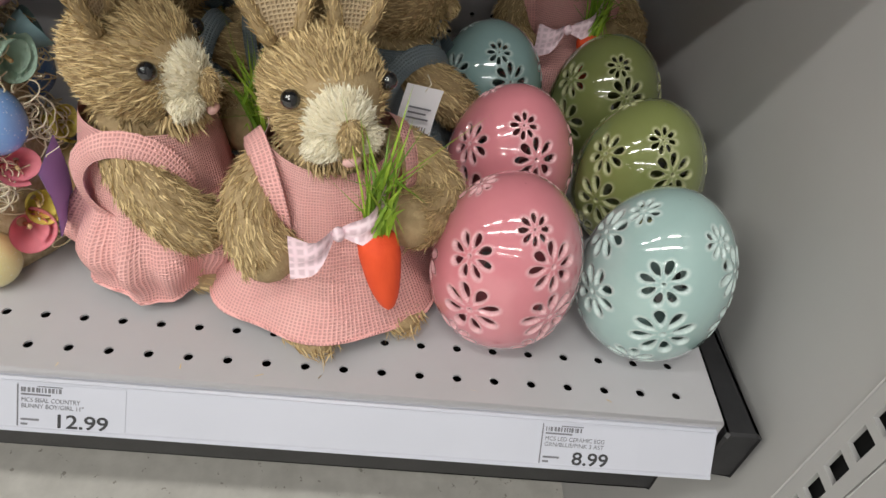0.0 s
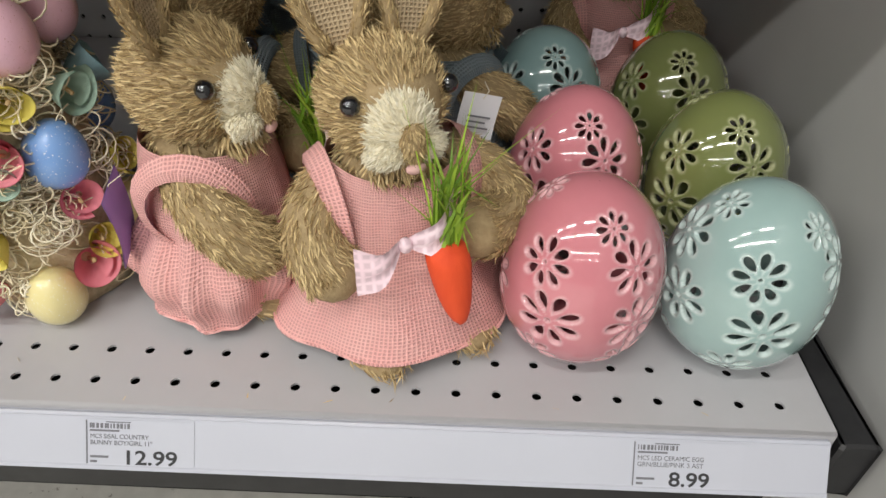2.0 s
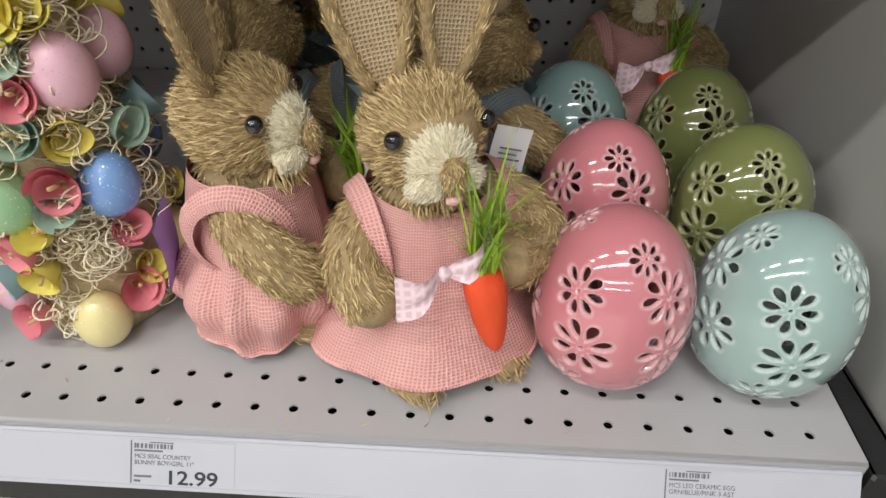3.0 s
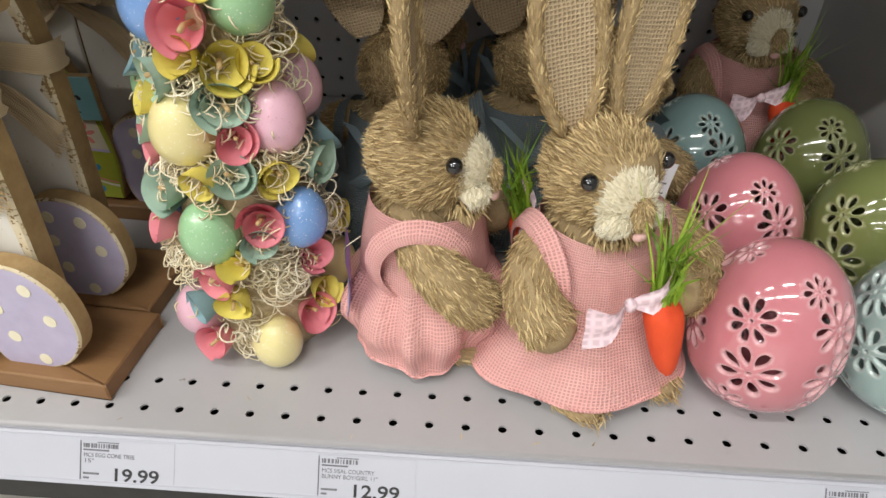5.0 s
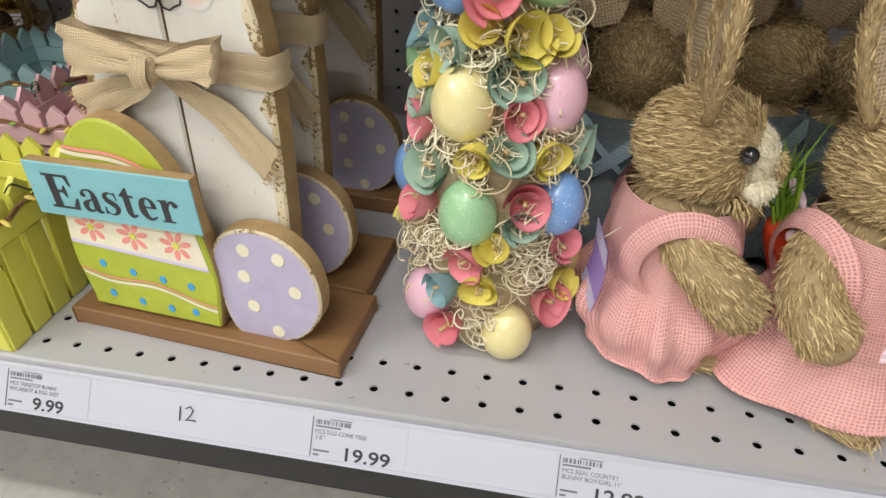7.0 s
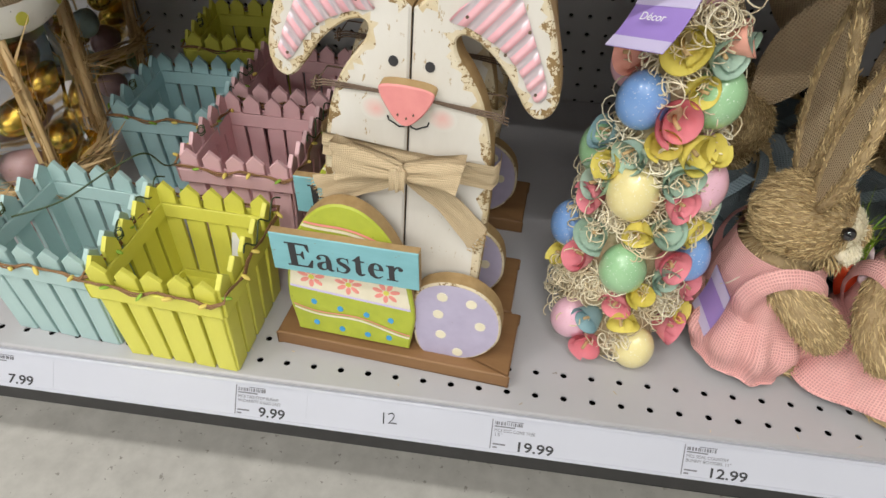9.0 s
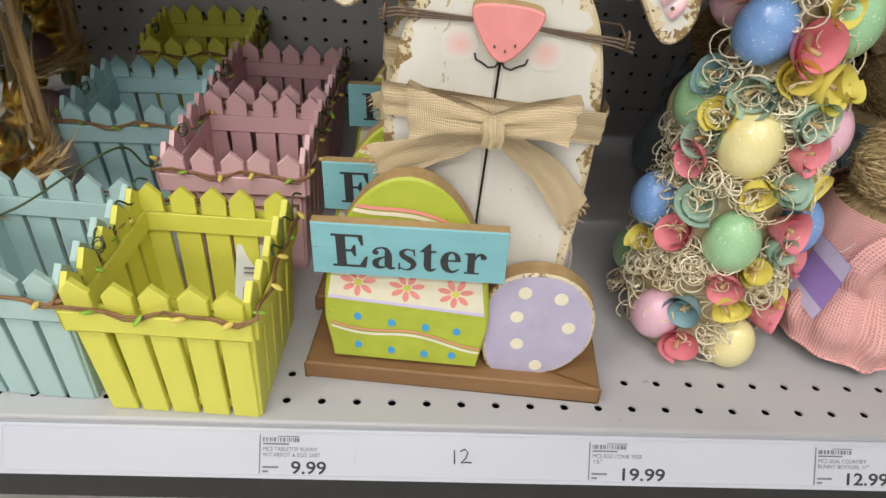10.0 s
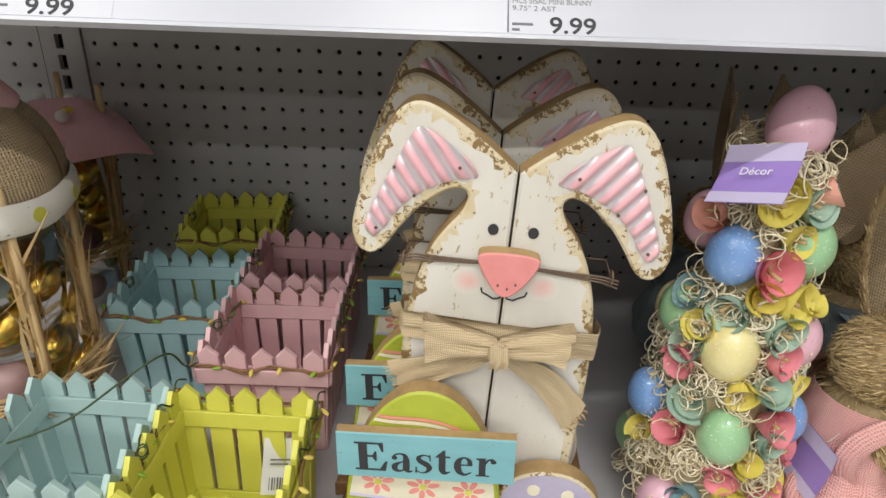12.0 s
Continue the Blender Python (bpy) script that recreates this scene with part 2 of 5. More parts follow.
M_FLORAL = material("floral_ribbon", (0.84, 0.82, 0.76), 0.7, vary=(0.8, 0.77, 0.7), scale=60, speck=((0.10, 0.09, 0.08), 130, 0.34))
M_SPECKEGG = {k: material(k + "_speckled_egg", v, 0.45, vary=tuple(x * 0.8 for x in v), scale=60, speck=((0.16, 0.11, 0.07), 190, 0.36)) for k, v in
              {"blue": (0.25, 0.36, 0.50), "green": (0.22, 0.32, 0.15), "mauve": (0.36, 0.22, 0.22), "aqua": (0.40, 0.52, 0.50)}.items()}
M_FILM = material("clear_cellophane", (1, 1, 1), 0.08, transmission=1.0)


# ---- mesh tools ----
class Build:
    """Collects faces for one mesh; a surface may carry cloth coordinates in metres."""

    def __init__(self):
        self.v, self.f, self.m, self.s, self.c, self.a = [], [], [], [], [], []
        self.weld = False

    def add(self, verts, faces, mat=0, smooth=False, cloth=None, rim=None):
        o = len(self.v)
        self.v.extend(tuple(p) for p in verts)
        self.c.extend(cloth if cloth is not None else [(p[0], p[2], 0.0) for p in verts])
        self.a.extend(rim if rim is not None else [0.0] * len(verts))
        self.f.extend(tuple(i + o for i in f) for f in faces)
        self.m.extend([mat] * len(faces))
        self.s.extend([smooth] * len(faces))

    def grid(self, rows, mat=0, cloth=None, smooth=True):
        n, k = len(rows), len(rows[0])
        faces = [(i * k + j, i * k + j + 1, (i + 1) * k + j + 1, (i + 1) * k + j) for i in range(n - 1) for j in range(k - 1)]
        self.add([p for r in rows for p in r], faces, mat, smooth, [c for r in cloth for c in r] if cloth else None)

    def tube(self, pts, radius, sides=6, mat=0, smooth=True):
        pts = [Vector(p) for p in pts]
        rows, up = [], Vector((0.13, 0.31, 0.94))
        for i, p in enumerate(pts):
            d = (pts[min(i + 1, len(pts) - 1)] - pts[max(i - 1, 0)]).normalized()
            x = d.cross(up)
            x = x.normalized() if x.length > 1e-5 else Vector((1, 0, 0))
            y = x.cross(d)
            up = -y if y.dot(up) < 0 else y
            r = radius[i] if isinstance(radius, (list, tuple)) else radius
            rows.append([p + (x * math.cos(2 * math.pi * j / sides) + y * math.sin(2 * math.pi * j / sides)) * r for j in range(sides)])
        n = len(rows)
        faces = [(i * sides + j, i * sides + (j + 1) % sides, (i + 1) * sides + (j + 1) % sides, (i + 1) * sides + j) for i in range(n - 1) for j in range(sides)]
        faces += [tuple(range(sides))[::-1], tuple((n - 1) * sides + j for j in range(sides))]
        self.add([p for r in rows for p in r], faces, mat, smooth)

    def ball(self, centre, radii, nu=20, nv=12, mat=0, turn=None, egg=0.0):
        rows = []
        turn = turn or Matrix()
        for i in range(nv + 1):
            a = math.pi * i / nv
            row = []
            for j in range(nu + 1):
                b = 2 * math.pi * j / nu
                k = 1 + egg * math.cos(a)
                p = Vector((math.sin(a) * math.cos(b) * radii[0] * k, math.sin(a) * math.sin(b) * radii[1] * k, -math.cos(a) * radii[2]))
                row.append(Vector(centre) + turn.to_3x3() @ p)
            rows.append(row)
        self.grid(rows, mat)

    def box(self, lo, hi, mat=0, bevel=0.0):
        c = [(lo[i] + hi[i]) / 2 for i in range(3)]
        h = [abs(hi[i] - lo[i]) / 2 for i in range(3)]
        b = min(bevel, min(h) * 0.45)
        if b <= 0:
            vs = [(c[0] + x * h[0], c[1] + y * h[1], c[2] + z * h[2]) for z in (-1, 1) for y in (-1, 1) for x in (-1, 1)]
            self.add(vs, [(0, 2, 3, 1), (4, 5, 7, 6), (0, 1, 5, 4), (2, 6, 7, 3), (0, 4, 6, 2), (1, 3, 7, 5)], mat)
            return
        ring = [(-1, -1), (1, -1), (1, 1), (-1, 1)]

        def loop(z, ins):
            out = []
            for sx, sy in ring:
                x, y = h[0] - ins, h[1] - ins
                out += [(c[0] + sx * (x - (b if sx * sy > 0 else 0)), c[1] + sy * (y - (0 if sx * sy > 0 else b)), z),
                        (c[0] + sx * (x - (0 if sx * sy > 0 else b)), c[1] + sy * (y - (b if sx * sy > 0 else 0)), z)]
            return out
        vs = loop(c[2] - h[2], b) + loop(c[2] - h[2] + b, 0) + loop(c[2] + h[2] - b, 0) + loop(c[2] + h[2], b)
        fs = [tuple(range(7, -1, -1)), tuple(range(24, 32))]
        fs += [(k * 8 + j, k * 8 + (j + 1) % 8, k * 8 + 8 + (j + 1) % 8, k * 8 + 8 + j) for k in range(3) for j in range(8)]
        self.add(vs, fs, mat)

    def board(self, outline, y0, y1, front=0, edge=1, worn=None, inset=0.003, round_over=0.0012, clean=0.0):
        """A flat board cut to an outline in x and z (anticlockwise seen from the front, -y): rounded front edge, worn margin."""
        n = len(outline)
        self.weld = True

        def inner(d):
            out = []
            for i in range(n):
                p, q, r = Vector(outline[i - 1]), Vector(outline[i]), Vector(outline[(i + 1) % n])
                t = (r - p).normalized()
                k = d * (0.45 + 1.1 * abs(math.sin(i * 1.7) * math.sin(i * 0.61 + 0.4))) if d > 0.004 else d
                out.append((q[0] - t[1] * k, q[1] + t[0] * k))
            return out
        w = edge if worn is None else worn
        loops = [([(x, y1, z) for x, z in outline], None), ([(x, y0 + round_over, z) for x, z in outline], edge),
                 ([(x, y0, z) for x, z in inner(round_over)], w), ([(x, y0, z) for x, z in inner(inset)], w)]
        for (a, _), (bb, mt) in zip(loops, loops[1:]):
            quads = [(i, (i + 1) % n, n + (i + 1) % n, n + i) for i in range(n)]
            near = [abs(outline[i][0]) < clean and abs(outline[(i + 1) % n][0]) < clean for i in range(n)]
            self.add(a + bb, quads, mt)
            for k in range(n):
                if near[k] and mt == w:
                    self.m[k - n] = front
        self.add(loops[-1][0], [tuple(range(n))], front)
        self.add(loops[0][0], [tuple(range(n))[::-1]], edge)

    def blades(self, roots, ways, lengths, width, mat=0, droop=0.0, rng=None, curve=0.16):
        """Thin tapered straws from roots along ways."""
        rng = rng or np.random.RandomState(1)
        roots, ways = np.asarray(roots, float), np.asarray(ways, float)
        ways /= np.linalg.norm(ways, axis=1)[:, None]
        side = np.cross(ways, rng.normal(size=ways.shape))
        side /= np.linalg.norm(side, axis=1)[:, None] + 1e-9
        ln = np.asarray(lengths, float)[:, None]
        bend = rng.normal(size=ways.shape) * curve
        mid = roots + ways * ln * 0.55
        tip = roots + (ways + bend + np.array((0, 0, -droop))) * ln
        w = (np.asarray(width) * rng.uniform(0.6, 1.3, len(roots)))[:, None] * 0.5
        vs = np.stack([roots - side * w, roots + side * w, mid + side * w * 0.9, mid - side * w * 0.9, tip], 1).reshape(-1, 3)
        n = len(roots)
        fs = []
        for i in range(n):
            o = i * 5
            fs.append((o, o + 1, o + 2, o + 3))
            fs.append((o + 3, o + 2, o + 4))
        self.add(vs.tolist(), fs, mat)

    def mesh(self, name, mats, weld=False):
        me = bpy.data.meshes.new(name)
        me.from_pydata(self.v, [], self.f)
        for m in mats:
            me.materials.append(m)
        me.polygons.foreach_set("material_index", self.m)
        me.polygons.foreach_set("use_smooth", self.s)
        at = me.attributes.new("cloth", "FLOAT_VECTOR", "POINT")
        at.data.foreach_set("vector", np.asarray(self.c, dtype=np.float32).ravel())
        if any(self.a):
            at = me.attributes.new("rim", "FLOAT", "POINT")
            at.data.foreach_set("value", np.asarray(self.a, dtype=np.float32))
        if weld or self.weld:
            bm = bmesh.new()
            bm.from_mesh(me)
            bmesh.ops.remove_doubles(bm, verts=bm.verts, dist=2e-5)
            bm.to_mesh(me)
            bm.free()
        me.validate()
        me.update()
        return me


def part(name, build, mats, parent=None, label="", at=None):
    mats = mats if isinstance(mats, (list, tuple)) else [mats]
    ob = new(name, build if isinstance(build, bpy.types.Mesh) else build.mesh(name, mats))
    if at is not None:
        ob.matrix_basis = at
    if parent:
        ob.parent = parent
    return tagged(ob, label)


def thing(name, label, category, at, group=""):
    ob = new(name)
    ob.empty_display_size = 0.02
    ob.matrix_basis = at
    return tagged(ob, label, category, group)


def writing(text, size, mat, parent, at, name="writing", width=None, bold=0.0):
    """Words in the built-in font as a thin mesh under a thing; width fits the line to a length."""
    cu = bpy.data.curves.new(name, "FONT")
    cu.body, cu.size, cu.extrude, cu.offset = text, size, 0.00012, bold
    tmp = bpy.data.objects.new(name, cu)
    scene.collection.objects.link(tmp)
    bpy.context.view_layer.update()
    me = bpy.data.meshes.new_from_object(tmp.evaluated_get(bpy.context.evaluated_depsgraph_get()))
    bpy.data.objects.remove(tmp)
    me.materials.clear()
    me.materials.append(mat)
    xs = [v.co.x for v in me.vertices]
    if width and xs:
        k = width / (max(xs) - min(xs))
        for v in me.vertices:
            v.co.x *= k
    ob = new(name, me)
    ob.matrix_basis = at
    ob.parent = parent
    return ob


def smooth_loop(points, steps=6, closed=True):
    """Catmull-Rom through a few 2D or 3D points."""
    n = len(points)
    out = []
    for i in range(n if closed else n - 1):
        p = [Vector(points[(i + k) % n] if closed else points[min(max(i + k, 0), n - 1)]) for k in (-1, 0, 1, 2)]
        for s in range(steps):
            t = s / steps
            out.append(0.5 * (2 * p[1] + (p[2] - p[0]) * t + (2 * p[0] - 5 * p[1] + 4 * p[2] - p[3]) * t * t + (3 * p[1] - p[0] - 3 * p[2] + p[3]) * t ** 3))
    if not closed:
        out.append(Vector(points[-1]))
    return out


# ---- the store around: floor, ceiling, plain walls ----
def slab(name, lo, hi, mat, label, category, bevel=0.0):
    b = Build()
    b.box(lo, hi, 0, bevel)
    return tagged(part(name, b, mat), label, category, kind="structure")


slab("floor", (-6, -9, -0.06), (6, 2, 0), M_FLOOR, "speckled grey-beige vinyl store floor", "floor")
slab("ceiling", (-6, -9, 3.6), (6, 2, 3.7), M_CEIL, "plain white store ceiling above the aisle", "ceiling")
slab("wall_south", (-6, -9.1, 0), (6, -9, 3.6), M_WALLP, "plain store wall behind the aisle", "wall")
slab("wall_west", (-6.1, -9, 0), (-6, 2, 3.6), M_WALLP, "plain store wall closing the aisle", "wall")
slab("wall_east", (6, -9, 0), (6.1, 2, 3.6), M_WALLP, "plain store wall closing the aisle", "wall")
slab("wall_north", (-6, 2, 0), (6, 2.1, 3.6), M_WALLP, "plain store wall behind the shelving", "wall")

# ---- perforated sheets ----
PITCH = 0.0254


def perforated(b, nx, nz, place, hole, sides, depth, mat=0):
    """nx by nz square cells of one pitch, each with a round hole and its short wall; place(u, v, d) gives the 3D point."""
    h = PITCH / 2
    for i in range(nx):
        for j in range(nz):
            cu, cv = (i + 0.5) * PITCH, (j + 0.5) * PITCH
            outer, ring, deep = [], [], []
            for s in range(sides):
                a = 2 * math.pi * (s + 0.5) / sides
                c, d = math.cos(a), math.sin(a)
                k = h / max(abs(c), abs(d))
                outer.append(place(cu + c * k, cv + d * k, 0))
                ring.append(place(cu + c * hole, cv + d * hole, 0))
                deep.append(place(cu + c * hole, cv + d * hole, depth))
            n = sides
            fs = [(s, (s + 1) % n, n + (s + 1) % n, n + s) for s in range(n)] + [(n + s, n + (s + 1) % n, 2 * n + (s + 1) % n, 2 * n + s) for s in range(n)]
            b.add(outer + ring + deep, fs, mat)


LEFT = -1.7          # shelf runs on past the view
shelf = thing("gondola_shelf", "white powder-coated steel shelf with two rows of punched holes", "shelf", pose(0, 0, 0))
tagged(shelf, kind="structure")
b = Build()
ncol = 67
x_right = PITCH / 2   # first hole column lies at x = 0
x_left = x_right - ncol * PITCH
perforated(b, ncol, 2, lambda u, v, d: (x_left + u, 0.03 - PITCH / 2 + v, SHELF - d), 0.0031, 12, 0.0016)
y0, y1 = 0.03 - PITCH / 2, 0.03 + 1.5 * PITCH
b.box((x_left, y1, SHELF - 0.0016), (x_right, BACK - 0.004, SHELF))
b.box((x_right, 0.012, SHELF - 0.0016), (0.0285, BACK - 0.004, SHELF))
b.box((x_left, 0.012, SHELF - 0.0016), (x_right, y0, SHELF))
part("deck", b.mesh("deck", [M_WHITE], True), [], shelf)
b = Build()
b.tube([(x_left, 0.0125, SHELF - 0.0025), (0.0285, 0.0125, SHELF - 0.0025)], 0.0025, 10)
b.box((x_left, 0.010, SHELF - 0.042), (0.0285, 0.0135, SHELF - 0.002))
part("front_edge", b, M_WHITE, shelf)
# sheet added below the white deck, its shade put in as near-black colour
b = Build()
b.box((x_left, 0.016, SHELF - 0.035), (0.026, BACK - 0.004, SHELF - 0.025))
part("underside", b, M_SHADE, shelf, "added near-black sheet for the shade under the deck")
b = Build()
b.box((x_left, 0.022, 0.381), (0.020, 0.034, SHELF - 0.036), 0, 0.002)
part("front_rail", b, M_BLACK, shelf, "black steel rail under the shelf lip")
b = Build()
b.box((0.030, 0.004, 0.440), (0.057, 0.42, SHELF - 0.006), 0, 0.002)
b.box((0.030, 0.42, 0.40), (0.057, BACK - 0.004, SHELF - 0.006), 0, 0.002)
part("bracket", b, M_BLACK, shelf, "black steel end bracket")


# ticket strips, leaning back, with their price labels
LEAN = 35.0
STRIP = 0.0355       # height of a strip along its face
LOW_STRIP, HIGH_STRIP = (0.0100, 0.4950), (0.0800, 0.9335)     # y and z of the upper edge


def on_strip(x, edge, down, tall=1.0):
    """Pose on the face of a strip, so far below its upper edge; local -y points out of it."""
    return pose(x, edge[0], edge[1], -LEAN, 0, 0) @ Matrix.Translation((0, -0.0039, -down)) @ Matrix.Diagonal((1, 1, tall, 1))


def ticket_strip(parent, edge, xa, xb):
    b = Build()
    y, z1, z0 = 0.0, 0.0, -STRIP
    prof = [(y + 0.002, z1), (y - 0.0026, z1 - 0.0004), (y - 0.0034, z1 - 0.0018), (y - 0.0035, z1 - 0.012), (y - 0.0035, z0 + 0.003), (y - 0.0043, z0 + 0.002), (y - 0.0043, z0), (y + 0.002, z0)]
    b.add([(xa, p, q) for p, q in prof] + [(xb, p, q) for p, q in prof],
          [(i, i + 1, 9 + i, 8 + i) for i in range(7)] + [(7, 0, 8, 15), tuple(range(7, -1, -1)), tuple(range(8, 16))], 0)
    b.box((xa, -0.0041, -0.0034), (xb, -0.0034, -0.0024))
    return part("ticket_strip", b, M_TICKET, parent, "glossy white plastic ticket strip", pose(0, edge[0], edge[1], -LEAN, 0, 0))


ticket_strip(shelf, LOW_STRIP, x_left, 0.024)


def price_label(x, edge, price, lines, width=0.066):
    lab = thing("price_label", "white paper shelf label reading " + price + " with small black print", "price label", on_strip(x, edge, 0.0046, 0.61), "price labels")
    b = Build()
    b.box((-0.001, 0.0001, -0.046), (width, 0.0003, 0.001))
    part("card", b, M_TICKET, lab)
    b = Build()
    b.box((-0.0004, -0.0003, -0.045), (0.0003, 0.0001, 0.0))
    part("margin_line", b, M_INKGREY, lab)
    rnd = random.Random(len(price) + int(x * 1000))
    b = Build()
    u = 0.002
    while u < 0.026:
        w = rnd.choice((0.0005, 0.0009, 0.0014))
        b.box((u, -0.0003, -0.0078), (u + w, 0.0001, -0.0030))
        u += w + rnd.choice((0.0005, 0.0008, 0.0012))
    b.box((0.012, -0.0003, -0.0018), (0.027, 0.0001, -0.0010))
    b.box((0.002, -0.0003, -0.0112), (0.020, 0.0001, -0.0096))
    tagged(part("barcode", b, M_INKGREY, lab), kind="stuff")
    flat = lambda px, pz: pose(px, 0.0, pz, 90, 0, 0)
    for i, text in enumerate(lines):
        writing(text, 0.0066, M_INKGREY, lab, flat(0.002, -0.0185 - 0.0066 * i), "product_line", width=0.0021 * len(text))
    b = Build()
    b.box((0.002, -0.0003, -0.0385), (0.013, 0.0001, -0.0365))
    b.box((0.002, -0.0003, -0.0435), (0.006, 0.0001, -0.0415))
    part("small_print", b, M_INKGREY, lab)
    writing(price, 0.0205, M_INK, lab, flat(0.0215, -0.0445), "price", width=0.0066 * len(price) - 0.002, bold=0.0003)
    return lab


price_label(-0.428, LOW_STRIP, "12.99", ("MCS SISAL COUNTRY", 'BUNNY BOY/GIRL 11"'))
price_label(-0.094, LOW_STRIP, "8.99", ("MCS LED CERAMIC EGG", "GRN/BLUE/PINK 3 AST"))
price_label(-0.594, LOW_STRIP, "19.99", ("MCS EGG CONE TREE", '15"'))
price_label(-0.827, LOW_STRIP, "9.99", ("MCS TABLETOP BUNNY", "W/CARROT & EGG 2AST"))
price_label(-1.068, LOW_STRIP, "7.99", ())
note = thing("handwritten_number", "number 12 written by hand in black pen on the strip", "writing", on_strip(-0.691, LOW_STRIP, 0.0125))
b = Build()
b.tube([(0, -0.0004, 0), (0.0005, -0.0004, -0.010)], 0.00045, 5)
b.tube([(0.0042, -0.0004, -0.001), (0.0075, -0.0004, 0.0008), (0.0098, -0.0004, -0.0015), (0.0085, -0.0004, -0.0052), (0.0050, -0.0004, -0.0092),
        (0.0085, -0.0004, -0.0085), (0.0125, -0.0004, -0.0088)], 0.00045, 5)
part("pen_stroke", b, M_INK, note)

# ---- back panel, uprights, side panel, upper shelf ----
back = thing("pegboard_back", "grey perforated steel back panel of the shelving bay", "panel", pose(0, 0, 0))
tagged(back, kind="structure")
b = Build()
px0 = -1.152 - PITCH / 2
ncells = int((SIDE - px0) / PITCH)
perforated(b, ncells, 18, lambda u, v, d: (px0 + u, BACK + d, 0.804 + PITCH / 2 - 14 * PITCH + v), 0.0030, 12, 0.004)
b.box((px0 + ncells * PITCH, BACK, 0.45), (SIDE, BACK + 0.002, 0.92))
part("perforated_sheet", b.mesh("perforated_sheet", [M_PEG], True), [], back)
b = Build()
qx1 = -1.219
perforated(b, 16, 18, lambda u, v, d: (qx1 - 16 * PITCH + u, BACK + d, 0.800 + PITCH / 2 - 14 * PITCH + v), 0.0030, 12, 0.004)
part("perforated_sheet", b.mesh("perforated_sheet", [M_PEG], True), [], back)
# added near-black sheets: shade behind the holes and below the pegboard, as colour
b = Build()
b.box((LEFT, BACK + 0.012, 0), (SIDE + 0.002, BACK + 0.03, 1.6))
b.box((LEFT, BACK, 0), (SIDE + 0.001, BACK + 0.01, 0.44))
part("shade_backing", b, M_SHADE, back, "added near-black sheet standing in for shade behind the punched holes")
b = Build()
b.box((LEFT, BACK + 0.001, 0.94), (SIDE, BACK + 0.006, 1.9))
part("upper_panel", b, M_PEG, back)


def upright(x0, x1, slot_x, zs, name):
    """A slotted steel post standing against the back."""
    up = thing(name, "grey steel shelving upright with a column of slots", "upright", pose(0, 0, 0))
    tagged(up, kind="structure")
    b = Build()
    w = 0.005
    yf = BACK - 0.004
    b.box((x0, yf, 0), (slot_x - w, BACK + 0.006, 1.9), 0)
    b.box((slot_x + w, yf, 0), (x1, BACK + 0.006, 1.9), 0)
    for z in zs:
        b.box((slot_x - w, yf, z + 0.009), (slot_x + w, BACK + 0.006, z + 0.0164), 0)
    part("post", b, M_PEG, up)
    return up


upright(-1.216, -1.166, -1.193, [0.45 + 0.0254 * k for k in range(57)], "upright")

side = thing("side_panel", "smooth light grey steel side panel closing the bay", "panel", pose(0, 0, 0))
tagged(side, kind="structure")
b = Build()
SY = -0.041
b.box((SIDE, SY + 0.016, 0), (SIDE + 0.02, BACK + 0.03, 1.9), 0, 0.0008)
b.box((SIDE, -1.2, 0), (SIDE + 0.02, SY - 0.016, 1.9), 0, 0.0008)
part("sheet", b, M_PANEL, side)
b = Build()
b.box((SIDE + 0.0004, SY + 0.0062, 0), (SIDE + 0.004, SY + 0.0155, 1.9), 0)
b.box((SIDE + 0.0004, SY - 0.0155, 0), (SIDE + 0.004, SY - 0.0062, 1.9), 0)
for k in range(70):
    z = 0.0 + 0.0262 * k
    b.box((SIDE + 0.0004, SY - 0.0062, z - 0.0002), (SIDE + 0.004, SY + 0.0062, z + 0.0072), 0)
part("slotted_post", b, M_PANEL, side, "slotted grey steel post")
# added near-black sheet, painting the shade inside the post slots
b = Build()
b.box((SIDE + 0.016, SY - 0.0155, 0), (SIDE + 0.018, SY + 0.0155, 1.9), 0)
part("slot_shade_backing", b, M_SHADE, side)

upper = thing("upper_shelf", "white steel shelf above with a glossy ticket strip", "shelf", pose(0, 0, 0))
tagged(upper, kind="structure")
b = Build()
b.box((LEFT, 0.086, 0.936), (SIDE - 0.004, BACK - 0.006, 0.952), 0, 0.002)
b.box((LEFT, 0.083, 0.912), (SIDE - 0.004, 0.0865, 0.952), 0, 0.0015)
part("deck", b, M_WHITE, upper)
ticket_strip(upper, HIGH_STRIP, LEFT, SIDE - 0.006)
for lx, rows in ((-0.692, ("MCS SISAL MINI BUNNY", '9.75" 2 AST')), (-0.962, ())):
    price_label(lx, HIGH_STRIP, "9.99", rows)


# ---- sisal bunnies: each one solid stuffed figure ----
def fur(b, rng, centre, radii, count, flow, length, width, mat, lift=0.3, keep=None):
    c, r = np.array(centre), np.array(radii)
    d = rng.normal(size=(count, 3))
    d /= np.linalg.norm(d, axis=1)[:, None]
    if keep is not None:
        d = d[keep(d)]
    p = c + d * r
    n = d / r
    n /= np.linalg.norm(n, axis=1)[:, None]
    fl = np.array(flow(p)) if callable(flow) else np.tile(np.array(flow, float), (len(p), 1))
    t = fl - n * np.sum(fl * n, axis=1)[:, None]
    t /= np.linalg.norm(t, axis=1)[:, None] + 1e-6
    w = t + n * (lift + rng.uniform(-0.15, 0.25, len(p)))[:, None] + rng.normal(size=p.shape) * 0.16
    b.blades(p - n * 0.001, w, rng.uniform(0.6, 1.25, len(p)) * length, width, mat, 0, rng)


